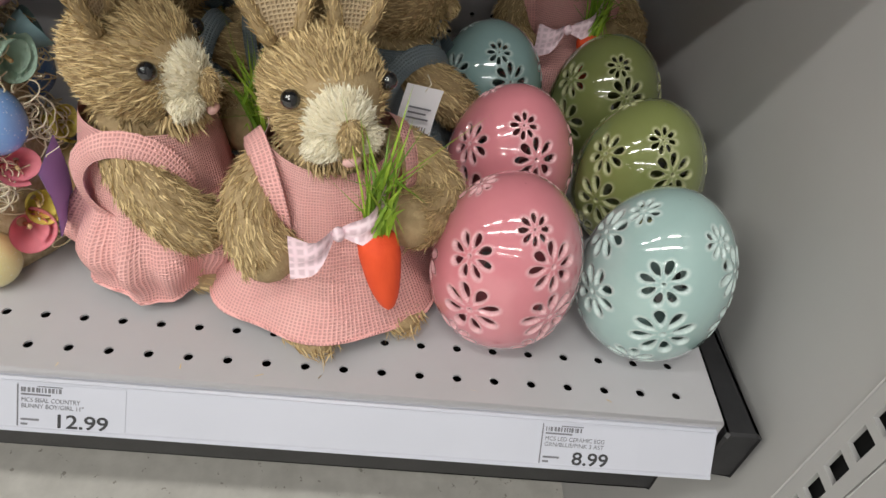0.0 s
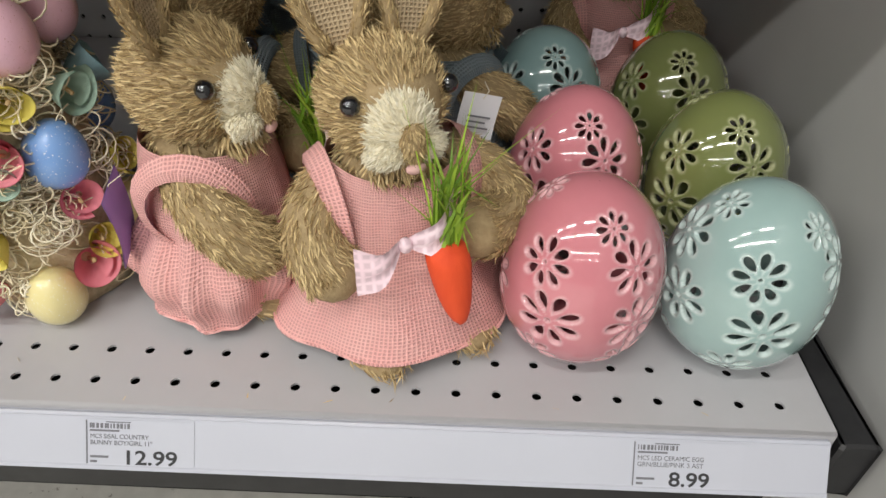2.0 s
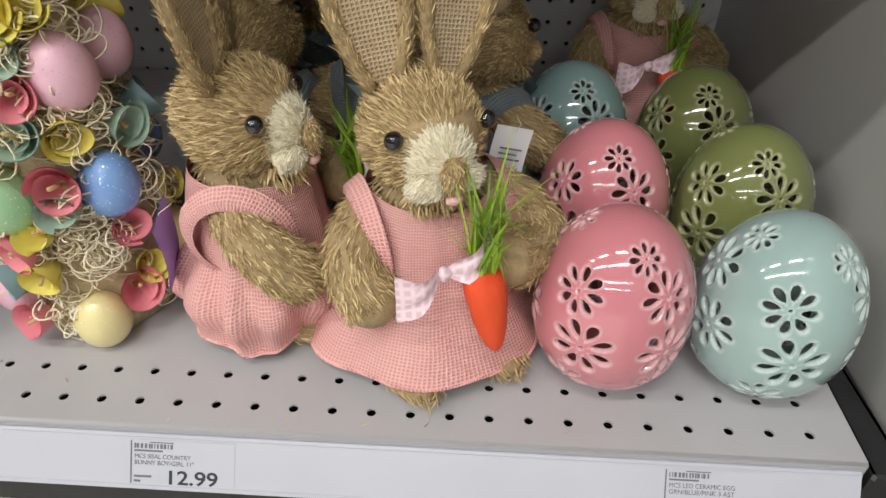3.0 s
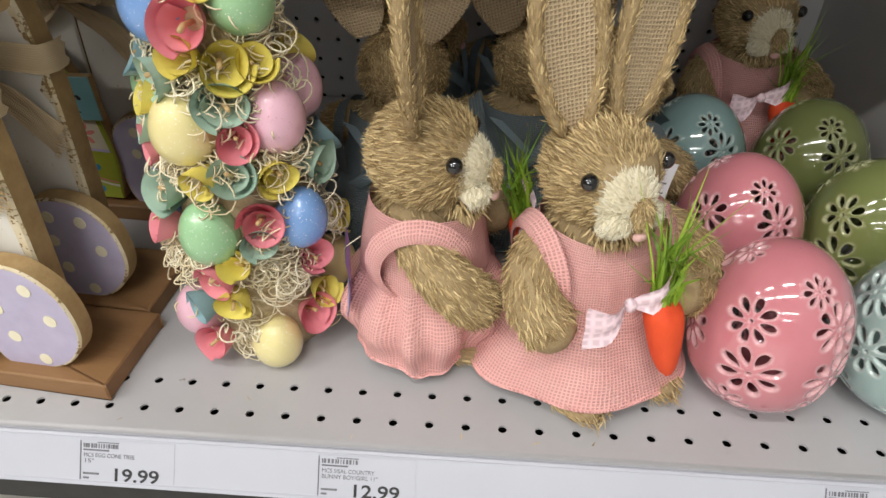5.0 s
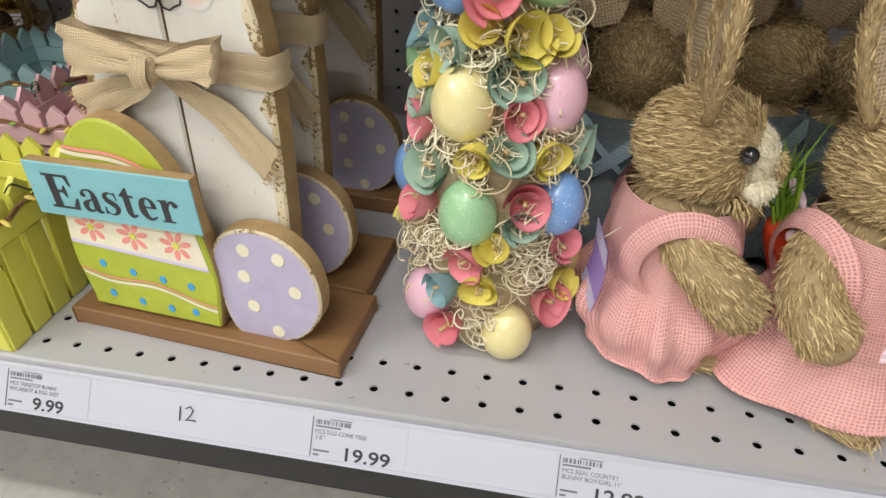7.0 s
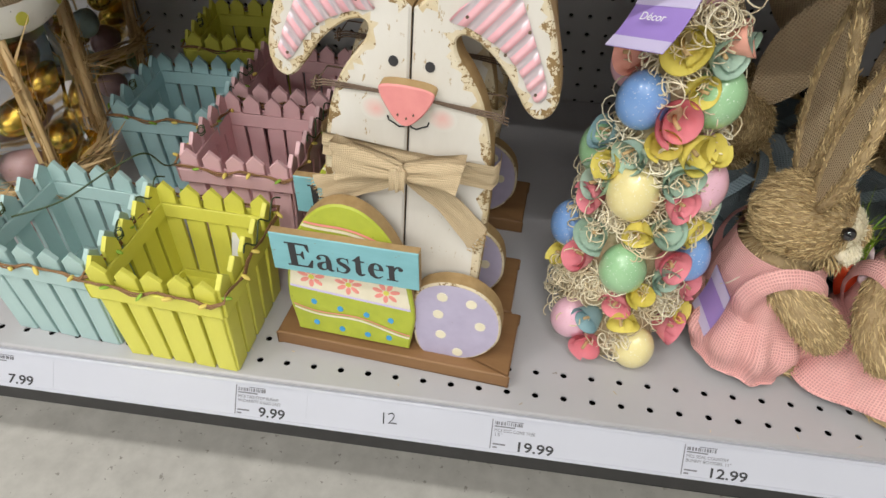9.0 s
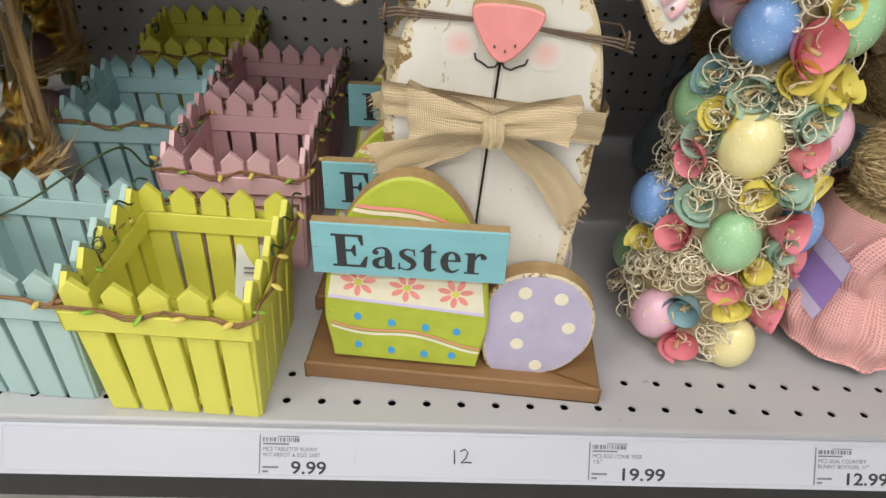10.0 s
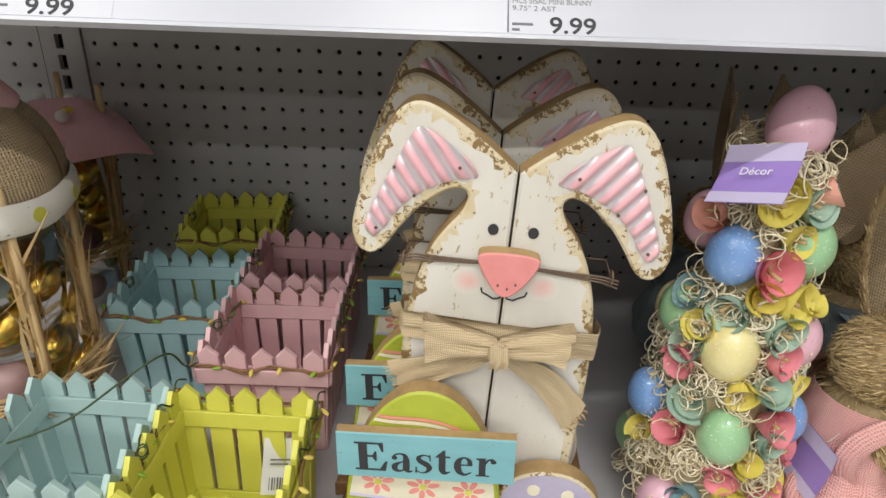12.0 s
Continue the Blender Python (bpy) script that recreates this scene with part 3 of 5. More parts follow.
def limb(b, rng, pts, radii, count, mat_core, mat_straw, length=0.013):
    path = smooth_loop(pts, 6, False)
    rad = [radii[0] + (radii[1] - radii[0]) * i / (len(path) - 1) for i in range(len(path))]
    b.tube(path, rad, 10, mat_core)
    b.ball(path[-1], (radii[1],) * 3, 10, 8, mat_core)
    i = rng.randint(0, len(path) - 1, count)
    a, c = np.array([path[k] for k in i]), np.array([path[k + 1] for k in i])
    d = (c - a) / (np.linalg.norm(c - a, axis=1)[:, None] + 1e-9)
    n = np.cross(d, rng.normal(size=d.shape))
    n /= np.linalg.norm(n, axis=1)[:, None]
    rr = np.array([rad[k] for k in i])[:, None]
    root = a + (c - a) * rng.uniform(0, 1, (count, 1)) + n * rr * 0.95
    b.blades(root, d + n * 0.26 + rng.normal(size=d.shape) * 0.16, rng.uniform(0.7, 1.4, count) * length, 0.0009, mat_straw, 0, rng)


def ear(b, rng, base, tip, out, width, straw, cup=0.0015):
    """A leaf-shaped ear facing -y; straw: bound with a straw rim, else plain burlap."""
    base, tip = Vector(base), Vector(tip)
    ax = tip - base
    ln = ax.length
    ax.normalize()
    face = Vector((0, -1, 0)) + Vector((out, 0, 0))
    face = (face - ax * face.dot(ax)).normalized()
    sd = ax.cross(face).normalized()
    half = lambda s: width * (0.35 + 0.65 * math.sin(math.pi * min(1, s * 1.0) ** 0.85)) * (1 - s ** 5) if s < 1 else 0.0005
    n = 16
    for sign, mat in ((1, 1), (-1, 1)):
        rows, cl = [], []
        for i in range(n + 1):
            s = i / n
            row, crow = [], []
            for j in range(7):
                w = (j / 3 - 1)
                row.append(base + ax * ln * s + sd * half(s) * w + face * (sign * 0.0018 - cup * (1 - w * w) * (1 if sign > 0 else 0.6)))
                crow.append((half(s) * w, ln * s, 0))
            rows.append(row)
            cl.append(crow)
        b.grid(rows, mat, cl)
    for w in (-1, 1):
        edge = [base + ax * ln * (i / n) + sd * half(i / n) * w for i in range(n + 1)]
        b.tube(edge, 0.0044 if straw else 0.0013, 8, 2 if straw else 1)
        if straw:
            cnt = 1500
            i = rng.randint(0, n, cnt)
            a, c = np.array([edge[k] for k in i]), np.array([edge[k + 1] for k in i])
            d = (c - a) / (np.linalg.norm(c - a, axis=1)[:, None] + 1e-9)
            off = rng.normal(size=(cnt, 3))
            off *= 0.0043 / np.linalg.norm(off, axis=1)[:, None]
            b.blades(a + (c - a) * rng.uniform(0, 1, (cnt, 1)) + off, d + off * 30 + rng.normal(size=d.shape) * 0.22, rng.uniform(0.004, 0.008, cnt), 0.0010, 0, 0, rng, 0.05)


def sisal_bunny(girl=True, seed=3, gather=0.0, aside=8):
    """Facing -y, standing on z = 0. Material order: straw, burlap, underfur, cream, cream underfur, dress, eye, carrot, grass, bow, nose."""
    rng = np.random.RandomState(seed)
    b = Build()
    hc, hr = (-0.006, -0.002, 0.162), (0.0362, 0.040, 0.0362)
    fx = hc[0]
    b.ball(hc, [r * 0.97 for r in hr], 24, 16, 2)
    back_flow = lambda p: np.stack([(p[:, 0] - fx) * 6, np.full(len(p), 0.9), (p[:, 2] - 0.16) * 6], 1)
    fur(b, rng, hc, hr, 7200, back_flow, 0.0070, 0.00085, 0, 0.40, keep=lambda d: (d[:, 1] > -0.66) | (np.abs(d[:, 0]) > 0.58) | (d[:, 2] > 0.55))
    mx = fx - 0.0035
    # muzzle: one cream blaze between the eyes, cream jowls, a brown bridge
    def tuft(c, r, n, flow, straw=False, length=0.0052):
        b.ball(c, [k * 0.96 for k in r], 16, 10, 2 if straw else 4)
        fur(b, rng, c, r, n, flow, length, 0.0008, 0 if straw else 3, 0.42, keep=lambda d: d[:, 1] < 0.35)
    tuft((mx, -0.0290, 0.1590), (0.0215, 0.0180, 0.0225), 3600, lambda p: np.stack([(p[:, 0] - mx) * 40, np.zeros(len(p)), (p[:, 2] - 0.152) * 30], 1), False, 0.0046)
    for sx in (-1, 1):
        tuft((mx + sx * 0.0115, -0.0375, 0.1465), (0.0125, 0.0105, 0.0092), 1500, (sx * 1.0, -0.1, -0.5), False, 0.0046)
    tuft((mx, -0.0468, 0.1535), (0.0074, 0.0066, 0.0120), 900, (0, -0.15, -1), True, 0.0046)
    b.ball((mx, -0.0490, 0.1395), (0.0060, 0.0034, 0.0034), 12, 8, 10)
    fur(b, rng, (mx, -0.030, 0.134), (0.020, 0.014, 0.012), 420, (0, -0.4, -1), 0.009, 0.0012, 0, 0.3)
    for sx in (-1, 1):
        b.ball((fx + sx * 0.0295, -0.0270, 0.1725), (0.0056,) * 3, 14, 10, 6)
    swing = Matrix.Translation((fx, 0, 0)) @ pose(0, 0, 0, 0, 0, aside) @ Matrix.Translation((-fx, 0, 0))
    b.v = [tuple(swing @ Vector(p)) for p in b.v]     # the head is turned a little
    # neck, body, arms, feet
    b.ball((0, 0, 0.122), (0.033, 0.032, 0.016), 16, 10, 2)
    fur(b, rng, (0, 0, 0.122), (0.034, 0.033, 0.017), 500, (0, -0.2, -1), 0.013, 0.0012, 0, 0.3)
    b.ball((0, 0.004, 0.065), (0.046, 0.044, 0.058), 20, 12, 2)
    limb(b, rng, [(-0.034, 0.004, 0.112), (-0.053, -0.012, 0.099), (-0.058, -0.027, 0.085), (-0.052, -0.037, 0.073)], (0.0180, 0.0190), 2600, 2, 0, 0.0075)
    limb(b, rng, [(0.034, 0.004, 0.112), (0.058, -0.010, 0.100), (0.062, -0.034, 0.090), (0.049, -0.046, 0.088), (0.036, -0.052, 0.090)], (0.0195, 0.0175), 2400, 2, 0, 0.0075)
    for sx in (-1, 1):
        b.ball((sx * 0.030, -0.040, 0.010), (0.020, 0.034, 0.010), 14, 8, 2)
        fur(b, rng, (sx * 0.030, -0.040, 0.011), (0.021, 0.035, 0.011), 300, (0, -1, -0.1), 0.011, 0.0012, 0, 0.2)
    # dress: a gathered skirt and a bodice, open at the arms
    nu, nv = 72, 26
    rows, cl = [], []
    for i in range(nv + 1):
        s = i / nv
        row, crow = [], []
        for j in range(nu + 1):
            a = 2 * math.pi * j / nu
            if s < 0.5:
                k = s / 0.5
                r = 0.085 - 0.035 * k ** 0.92 - gather * (0.021 * (1 - k) - 0.012 * math.sin(math.pi * k) ** 2)
                z = 0.014 + 0.061 * k
                fold = (1 - k) * 0.0030 * math.sin(6 * a + 0.8) + (0.5 * k + 1.2 * k * (1 - k)) * 0.0020 * math.sin(13 * a + 2.0 * k) + 0.004 * (1 - k) * math.sin(3 * a) + gather * (0.3 + 0.7 * math.sin(math.pi * k)) * (0.0048 * math.sin(11 * a + 1.2 * math.sin(2 * a)) + 0.0030 * math.sin(19 * a + 3 * k))
            else:
                k = (s - 0.5) / 0.5
                r = 0.050 - 0.010 * k ** 1.5
                z = 0.075 + 0.054 * k
                fold = 0.0012 * (1 - k) * math.sin(17 * a + 2)
            r += fold
            front = max(0.0, -math.sin(a)) ** 2
            z2 = z - (0.006 * front * max(0, s - 0.9) / 0.1) + 0.003 * math.sin(3 * a + 1) * (1 - min(1, s * 2))
            row.append((math.cos(a) * r, math.sin(a) * r * (0.95 - 0.10 * max(0, 1 - 2 * s)), z2))
            crow.append((a * 0.060, s * 0.125, 0))
        rows.append(row)
        cl.append(crow)
    b.grid(rows, 5, cl)
    inner = [[(x * 0.97, y * 0.97, z + 0.001) for x, y, z in r] for r in rows[:14]]
    b.grid(inner, 5, cl[:14])
    b.tube([rows[0][j] for j in range(nu + 1)], 0.0012, 5, 5)
    for sx in (-1, 1):   # hemmed armholes
        ring = []
        for j in range(25):
            a = 2 * math.pi * j / 24
            ring.append((sx * (0.047 + 0.004 * math.sin(a)), 0.002 + math.cos(a) * 0.026, 0.094 + math.sin(a) * 0.028))
        rr, rc = [], []
        for j, p in enumerate(ring):
            a = 2 * math.pi * j / 24
            rr.append([(p[0] + sx * 0.002, p[1], p[2]), (p[0] + sx * 0.001, p[1] + math.cos(a) * 0.005, p[2] + math.sin(a) * 0.005), (p[0] - sx * 0.010, p[1] + math.cos(a) * 0.012, p[2] + math.sin(a) * 0.011)])
            rc.append([(j * 0.0085, k * 0.010, 0) for k in range(3)])
        b.grid(rr, 5, rc)
    if girl:
        ear(b, rng, (-0.025, 0.004, 0.190), (-0.044, 0.010, 0.322), -0.10, 0.0205, True)
        ear(b, rng, (0.013, 0.004, 0.190), (0.034, 0.010, 0.325), 0.10, 0.0205, True)
        # carrot with green raffia
        rows = []
        for i in range(13):
            s = i / 12
            r = 0.0120 * (1 - s ** 3.5) ** 0.5 * (1.18 - 0.42 * s) * (0.72 + 0.28 * min(1, s * 5))
            r = 0.0002 if i == 12 else r if i else 0.003
            rows.append([(0.005 + 0.006 * s + math.cos(2 * math.pi * j / 14) * r, -0.072 - 0.012 * s + math.sin(2 * math.pi * j / 14) * r, 0.105 - 0.056 * s + 0.0006 * math.sin(7 * s + j)) for j in range(15)])
        b.grid(rows, 7)
        cnt = 95
        root = np.array((0.005, -0.072, 0.103)) + rng.normal(size=(cnt, 3)) * np.array((0.003, 0.003, 0.003))
        way = np.array((0.20, 0.22, 1.0)) + rng.normal(size=(cnt, 3)) * np.array((0.17, 0.16, 0.2))
        b.blades(root, way, rng.uniform(0.016, 0.062, cnt), 0.0023, 8, 0.0, rng, 0.30)
        # gingham bow
        knot = Vector((-0.017, -0.064, 0.1060))
        for sx in (-1, 1):
            rows, cl = [], []
            for i in range(9):
                s = i / 8
                hh = 0.0034 + 0.0132 * s ** 0.75
                yy = -0.004 - 0.009 * math.sin(math.pi * s)
                rows.append([knot + Vector((sx * (0.002 + 0.0265 * s), yy * (1.0 + 0.12 * math.cos(2 * w)), hh * (w / 3 - 1) + sx * 0.0125 * s + 0.0008 * math.sin(9 * s + w))) for w in range(7)])
                cl.append([(sx * 0.028 * s, hh * (w / 3 - 1), 0) for w in range(7)])
            b.grid(rows, 9, cl)
        b.ball(knot + Vector((0, -0.006, 0)), (0.004, 0.004, 0.005), 10, 8, 9)
    else:
        ear(b, rng, (-0.022, 0.004, 0.190), (-0.066, 0.012, 0.318), -0.15, 0.027, False, 0.002)
        ear(b, rng, (0.022, 0.004, 0.190), (0.058, 0.012, 0.322), 0.15, 0.027, False, 0.002)
        for sx in (-1, 1):   # crossed braces on the chest and the back
            for sy in (-1, 1):
                rr = [[(sx * (0.032 - 0.060 * t) + w * 0.006, sy * (0.036 + 0.017 * math.sin(math.pi * t * 0.75)) , 0.126 - 0.052 * t + w * 0.002) for w in (-1, 1)] for t in [k / 8 for k in range(9)]]
                b.grid(rr, 9, [[(w, k * 0.006, 0) for w in (0, 0.01)] for k in range(9)])
        rr = [[(math.cos(a) * r, math.sin(a) * r * 0.95, z) for r, z in ((0.036, 0.126), (0.042, 0.118), (0.040, 0.110))] for a in [2 * math.pi * k / 24 for k in range(25)]]
        b.grid(rr, 5, [[(k * 0.01, w, 0) for w in (0, 0.009, 0.018)] for k in range(25)])
    dress = M_PINKB if girl else M_BLUEB
    return b.mesh("sisal_bunny", [M_STRAW, M_BURLAP, M_STRAWDK, M_CREAM if girl else M_STRAW, M_CREAMDK if girl else M_STRAWDK, dress, M_EYE, M_CARROT, M_GRASS, M_GINGHAM if girl else M_BRACE, M_NOSEPINK])


girl_mesh, gathered_mesh, boy_mesh = sisal_bunny(True), sisal_bunny(True, 8, 1.0, -12), sisal_bunny(False, 5)
GIRL = "straw bunny figure in pink burlap dress holding an orange carrot"
for label, x, y, turn, tip in ((GIRL, -0.246, 0.111, 24, -2), (GIRL + ", sideways", -0.367, 0.129, 93, 0), (GIRL, -0.056, 0.430, 10, 0)):
    ob = part("sisal_bunny", gathered_mesh if turn > 90 else girl_mesh, [])
    ob.matrix_basis = pose(x, y, SHELF, tip, 0, turn)
    tagged(ob, label, "bunny figure", "sisal bunnies")
BOY = "shaded straw bunny figure with burlap ears and grey-blue braces"
for x, y, turn in ((-0.402, 0.262, 172), (-0.290, 0.290, 186), (-0.222, 0.272, 128), (-0.398, 0.400, 70), (-0.290, 0.415, 160)):
    ob = part("sisal_bunny", boy_mesh, [])
    ob.matrix_basis = pose(x, y, SHELF, 0, 0, turn)
    tagged(ob, BOY, "bunny figure", "sisal bunnies")


# ---- pierced ceramic eggs ----
EGG_R, EGG_H = 0.0508, 0.129


def egg_radius(z):
    s = np.clip(z / EGG_H, 0.0, 1.0)
    low = np.clip(1 - np.abs((s - 0.44) / 0.44) ** 2.35, 0, 1) ** 0.46
    high = np.clip(1 - np.abs((s - 0.44) / 0.56) ** 2.05, 0, 1) ** 0.5
    return EGG_R * np.where(s < 0.44, low, high)


def ceramic_egg_mesh():
    nu, nv = 250, 170
    a = np.linspace(0, 2 * np.pi, nu, endpoint=False)
    lat = np.linspace(0.10, np.pi - 0.004, nv)
    z = EGG_H * (1 - np.cos(lat)) / 2
    zz, aa = np.meshgrid(z, a, indexing="ij")
    rr = egg_radius(zz)
    p = np.stack([rr * np.sin(aa), -rr * np.cos(aa), zz], -1).reshape(-1, 3)
    field = np.full(len(p), 9.0)
    which = np.zeros(len(p), int)
    flowers = []
    for ring_z, count, phase, size in ((0.0255, 5, 0.42, 0.98), (0.0610, 6, 0.5, 1.10), (0.0955, 5, 0.40, 0.98), (0.1180, 3, 0.1, 0.62)):
        for k in range(count):
            flowers.append((2 * np.pi * (k + phase) / count, ring_z + 0.0015 * np.sin(2.3 * k + ring_z * 90), size * (0.94 + 0.1 * np.sin(3 * k)), 0.4 * k))

    def basis(fl):
        fa, fz, size, twist = fl
        r = float(egg_radius(np.array(fz)))
        c = np.array((r * np.sin(fa), -r * np.cos(fa), fz))
        eu = np.array((np.cos(fa), np.sin(fa), 0))
        dr = (float(egg_radius(np.array(fz + 1e-4))) - r) / 1e-4
        ev = np.array((dr * np.sin(fa), -dr * np.cos(fa), 1.0))
        return c, eu, ev / np.linalg.norm(ev)

    def shape(u, v, fl):
        """Signed distance-like value: under 0 inside a petal or the middle hole."""
        size, twist = fl[2], fl[3]
        u, v = u / size, v / size
        r = np.hypot(u, v)
        ang = np.arctan2(v, u) - twist
        ang = (ang + np.pi / 8) % (np.pi / 4) - np.pi / 8
        al, ac = r * np.cos(ang), r * np.sin(ang)
        t = np.clip((al - 0.0060) / 0.0118, 0, 1)
        hw = 0.0008 + 0.0035 * np.sqrt(np.clip(t, 0, 1)) * (1.0 - 0.10 * t)
        mid, hl = 0.0114, 0.0062
        petal = (np.sqrt(((al - mid) / hl) ** 2 + (ac / hw) ** 2) - 1) * 0.0024
        return np.minimum(petal, r - 0.0016) * size

    for i, fl in enumerate(flowers):
        c, eu, ev = basis(fl)
        d = p - c
        near = np.where(np.linalg.norm(d, axis=1) < 0.0235)[0]
        g = shape(d[near] @ eu, d[near] @ ev, fl)
        better = g < field[near]
        field[near[better]] = g[better]
        which[near[better]] = i
    quads = [(i * nu + j, i * nu + (j + 1) % nu, (i + 1) * nu + (j + 1) % nu, (i + 1) * nu + j) for i in range(nv - 1) for j in range(nu)]
    q = np.array(quads)
    inside = np.mean(field[q], axis=1) < 0
    kept = q[~inside]
    gone = np.unique(q[inside])
    edge = np.intersect1d(gone, np.unique(kept))
    for i, fl in enumerate(flowers):      # pull the cut edge on to the petal's outline
        idx = edge[which[edge] == i]
        if not len(idx):
            continue
        c, eu, ev = basis(fl)
        for _ in range(3):
            d = p[idx] - c
            u, v = d @ eu, d @ ev
            g = shape(u, v, fl)
            e = 5e-5
            gu, gv = (shape(u + e, v, fl) - g) / e, (shape(u, v + e, fl) - g) / e
            n2 = gu * gu + gv * gv + 0.05
            step = np.clip(-g / n2, -0.0007, 0.0007)
            p[idx] += np.outer(step * gu, eu) + np.outer(step * gv, ev)
            z = np.clip(p[idx, 2], 1e-4, EGG_H - 1e-4)
            rad = np.hypot(p[idx, 0], p[idx, 1])
            p[idx, :2] *= (egg_radius(z) / rad)[:, None]
    rim = np.clip(1 - np.maximum(field, 0) / 0.0010, 0, 1) * 0.64
    b = Build()
    inner = p * np.array((0.925, 0.925, 0.97)) + np.array((0, 0, 0.0016))
    faces = kept.tolist()
    count = {}
    for f in faces:
        for x, y in zip(f, f[1:] + f[:1]):
            count[(x, y)] = 1
    n = len(p)
    walls = []
    for f in faces:
        for x, y in zip(f, f[1:] + f[:1]):
            if (y, x) not in count:
                walls.append((y, x, n + x, n + y))
    verts = np.vstack([p, inner]).tolist()
    b.add(verts, faces + walls, 0, True, None, np.concatenate([rim, np.full(n, 0.55)]).tolist())
    top, bot = len(b.v), len(b.v) + 1
    b.add([(0, 0, EGG_H), (0, 0, float(zz[0, 0]))], [], 0)
    ring0, ring1 = list(range(nu)), list(range((nv - 1) * nu, nv * nu))
    for j in range(nu):
        b.f += [(ring1[j], ring1[(j + 1) % nu], top), (ring0[(j + 1) % nu], ring0[j], bot)]
        b.m += [0, 0]
        b.s += [True, True]
    return b


egg_build = ceramic_egg_mesh()
EGGS = {}
for colour, note, x, y, turn in (("pink", "glossy pink", -0.127, 0.083, 0), ("blue", "glossy pale blue", -0.0245, 0.083, 24), ("pink", "glossy pink", -0.119, 0.196, -12),
                                 ("olive", "glossy olive green", -0.013, 0.196, -20), ("teal", "glossy blue-green", -0.133, 0.305, -9), ("olive", "glossy olive green", -0.024, 0.304, -23)):
    if colour not in EGGS:
        EGGS[colour] = egg_build.mesh("ceramic_egg", [M_GLAZE[colour]])
    ob = new("ceramic_egg", EGGS[colour])
    ob.matrix_basis = pose(x, y, SHELF - 0.0003, 0, 0, turn)
    tagged(ob, note + " ceramic egg pierced with daisy-shaped openings", "decorative egg", "ceramic eggs")


# ---- egg cone tree ----
def shaving_rose(colour, size, seed):
    """A flower rolled from a strip of wood shaving, opening along +z, with a short stem in it."""
    rng = random.Random(seed)
    b = Build()
    rows = []
    turns = 1.40
    n = 44
    for i in range(n + 1):
        s = i / n
        a = 2 * math.pi * turns * s + seed
        r = 0.70 + 0.30 * s ** 0.8
        lip = 1 + 0.05 * math.sin(2 * a + seed)
        row = []
        for k in range(7):
            h = k / 6
            rad = size * (0.16 * r + (0.34 + 0.66 * r - 0.16 * r) * r * h ** 0.62) * (1 + (lip - 1) * h)
            row.append((math.cos(a) * rad, math.sin(a) * rad, size * (1.35 * h - 1.05 - 0.10 * (1 - s) * h + 0.10 * math.sin(2 * a + 1) * h * s)))
        rows.append(row)
    b.grid(rows, 0)
    b.grid([[(x * 0.965, y * 0.965, z + 0.012 * size) for x, y, z in r] for r in rows], 0)
    b.tube([(0, 0, -size * 0.8), (size * 0.10, size * 0.06, -size * 0.3), (size * 0.02, size * 0.20, size * 0.20)], size * 0.09, 6, 1)
    return b.mesh("shaving_flower", [M_CURL[colour], M_RAFFIA])


def cone_radius(z):
    return 0.0635 if z < 0.12 else 0.0635 - (z - 0.12) * 0.130


def on_cone(angle, z, inset, spin=0, size=1.0, tilt=0.0):
    """Pose on the cone's skin with local z pointing outwards."""
    a = radians(angle)
    out = Vector((math.sin(a), -math.cos(a), 0.22 + tilt)).normalized()
    r = cone_radius(z) - inset
    m = out.to_track_quat("Z", "Y").to_matrix().to_4x4()
    return Matrix.Translation((math.sin(a) * r, -math.cos(a) * r, z)) @ m @ pose(0, 0, 0, 0, 0, spin) @ Matrix.Scale(size, 4)


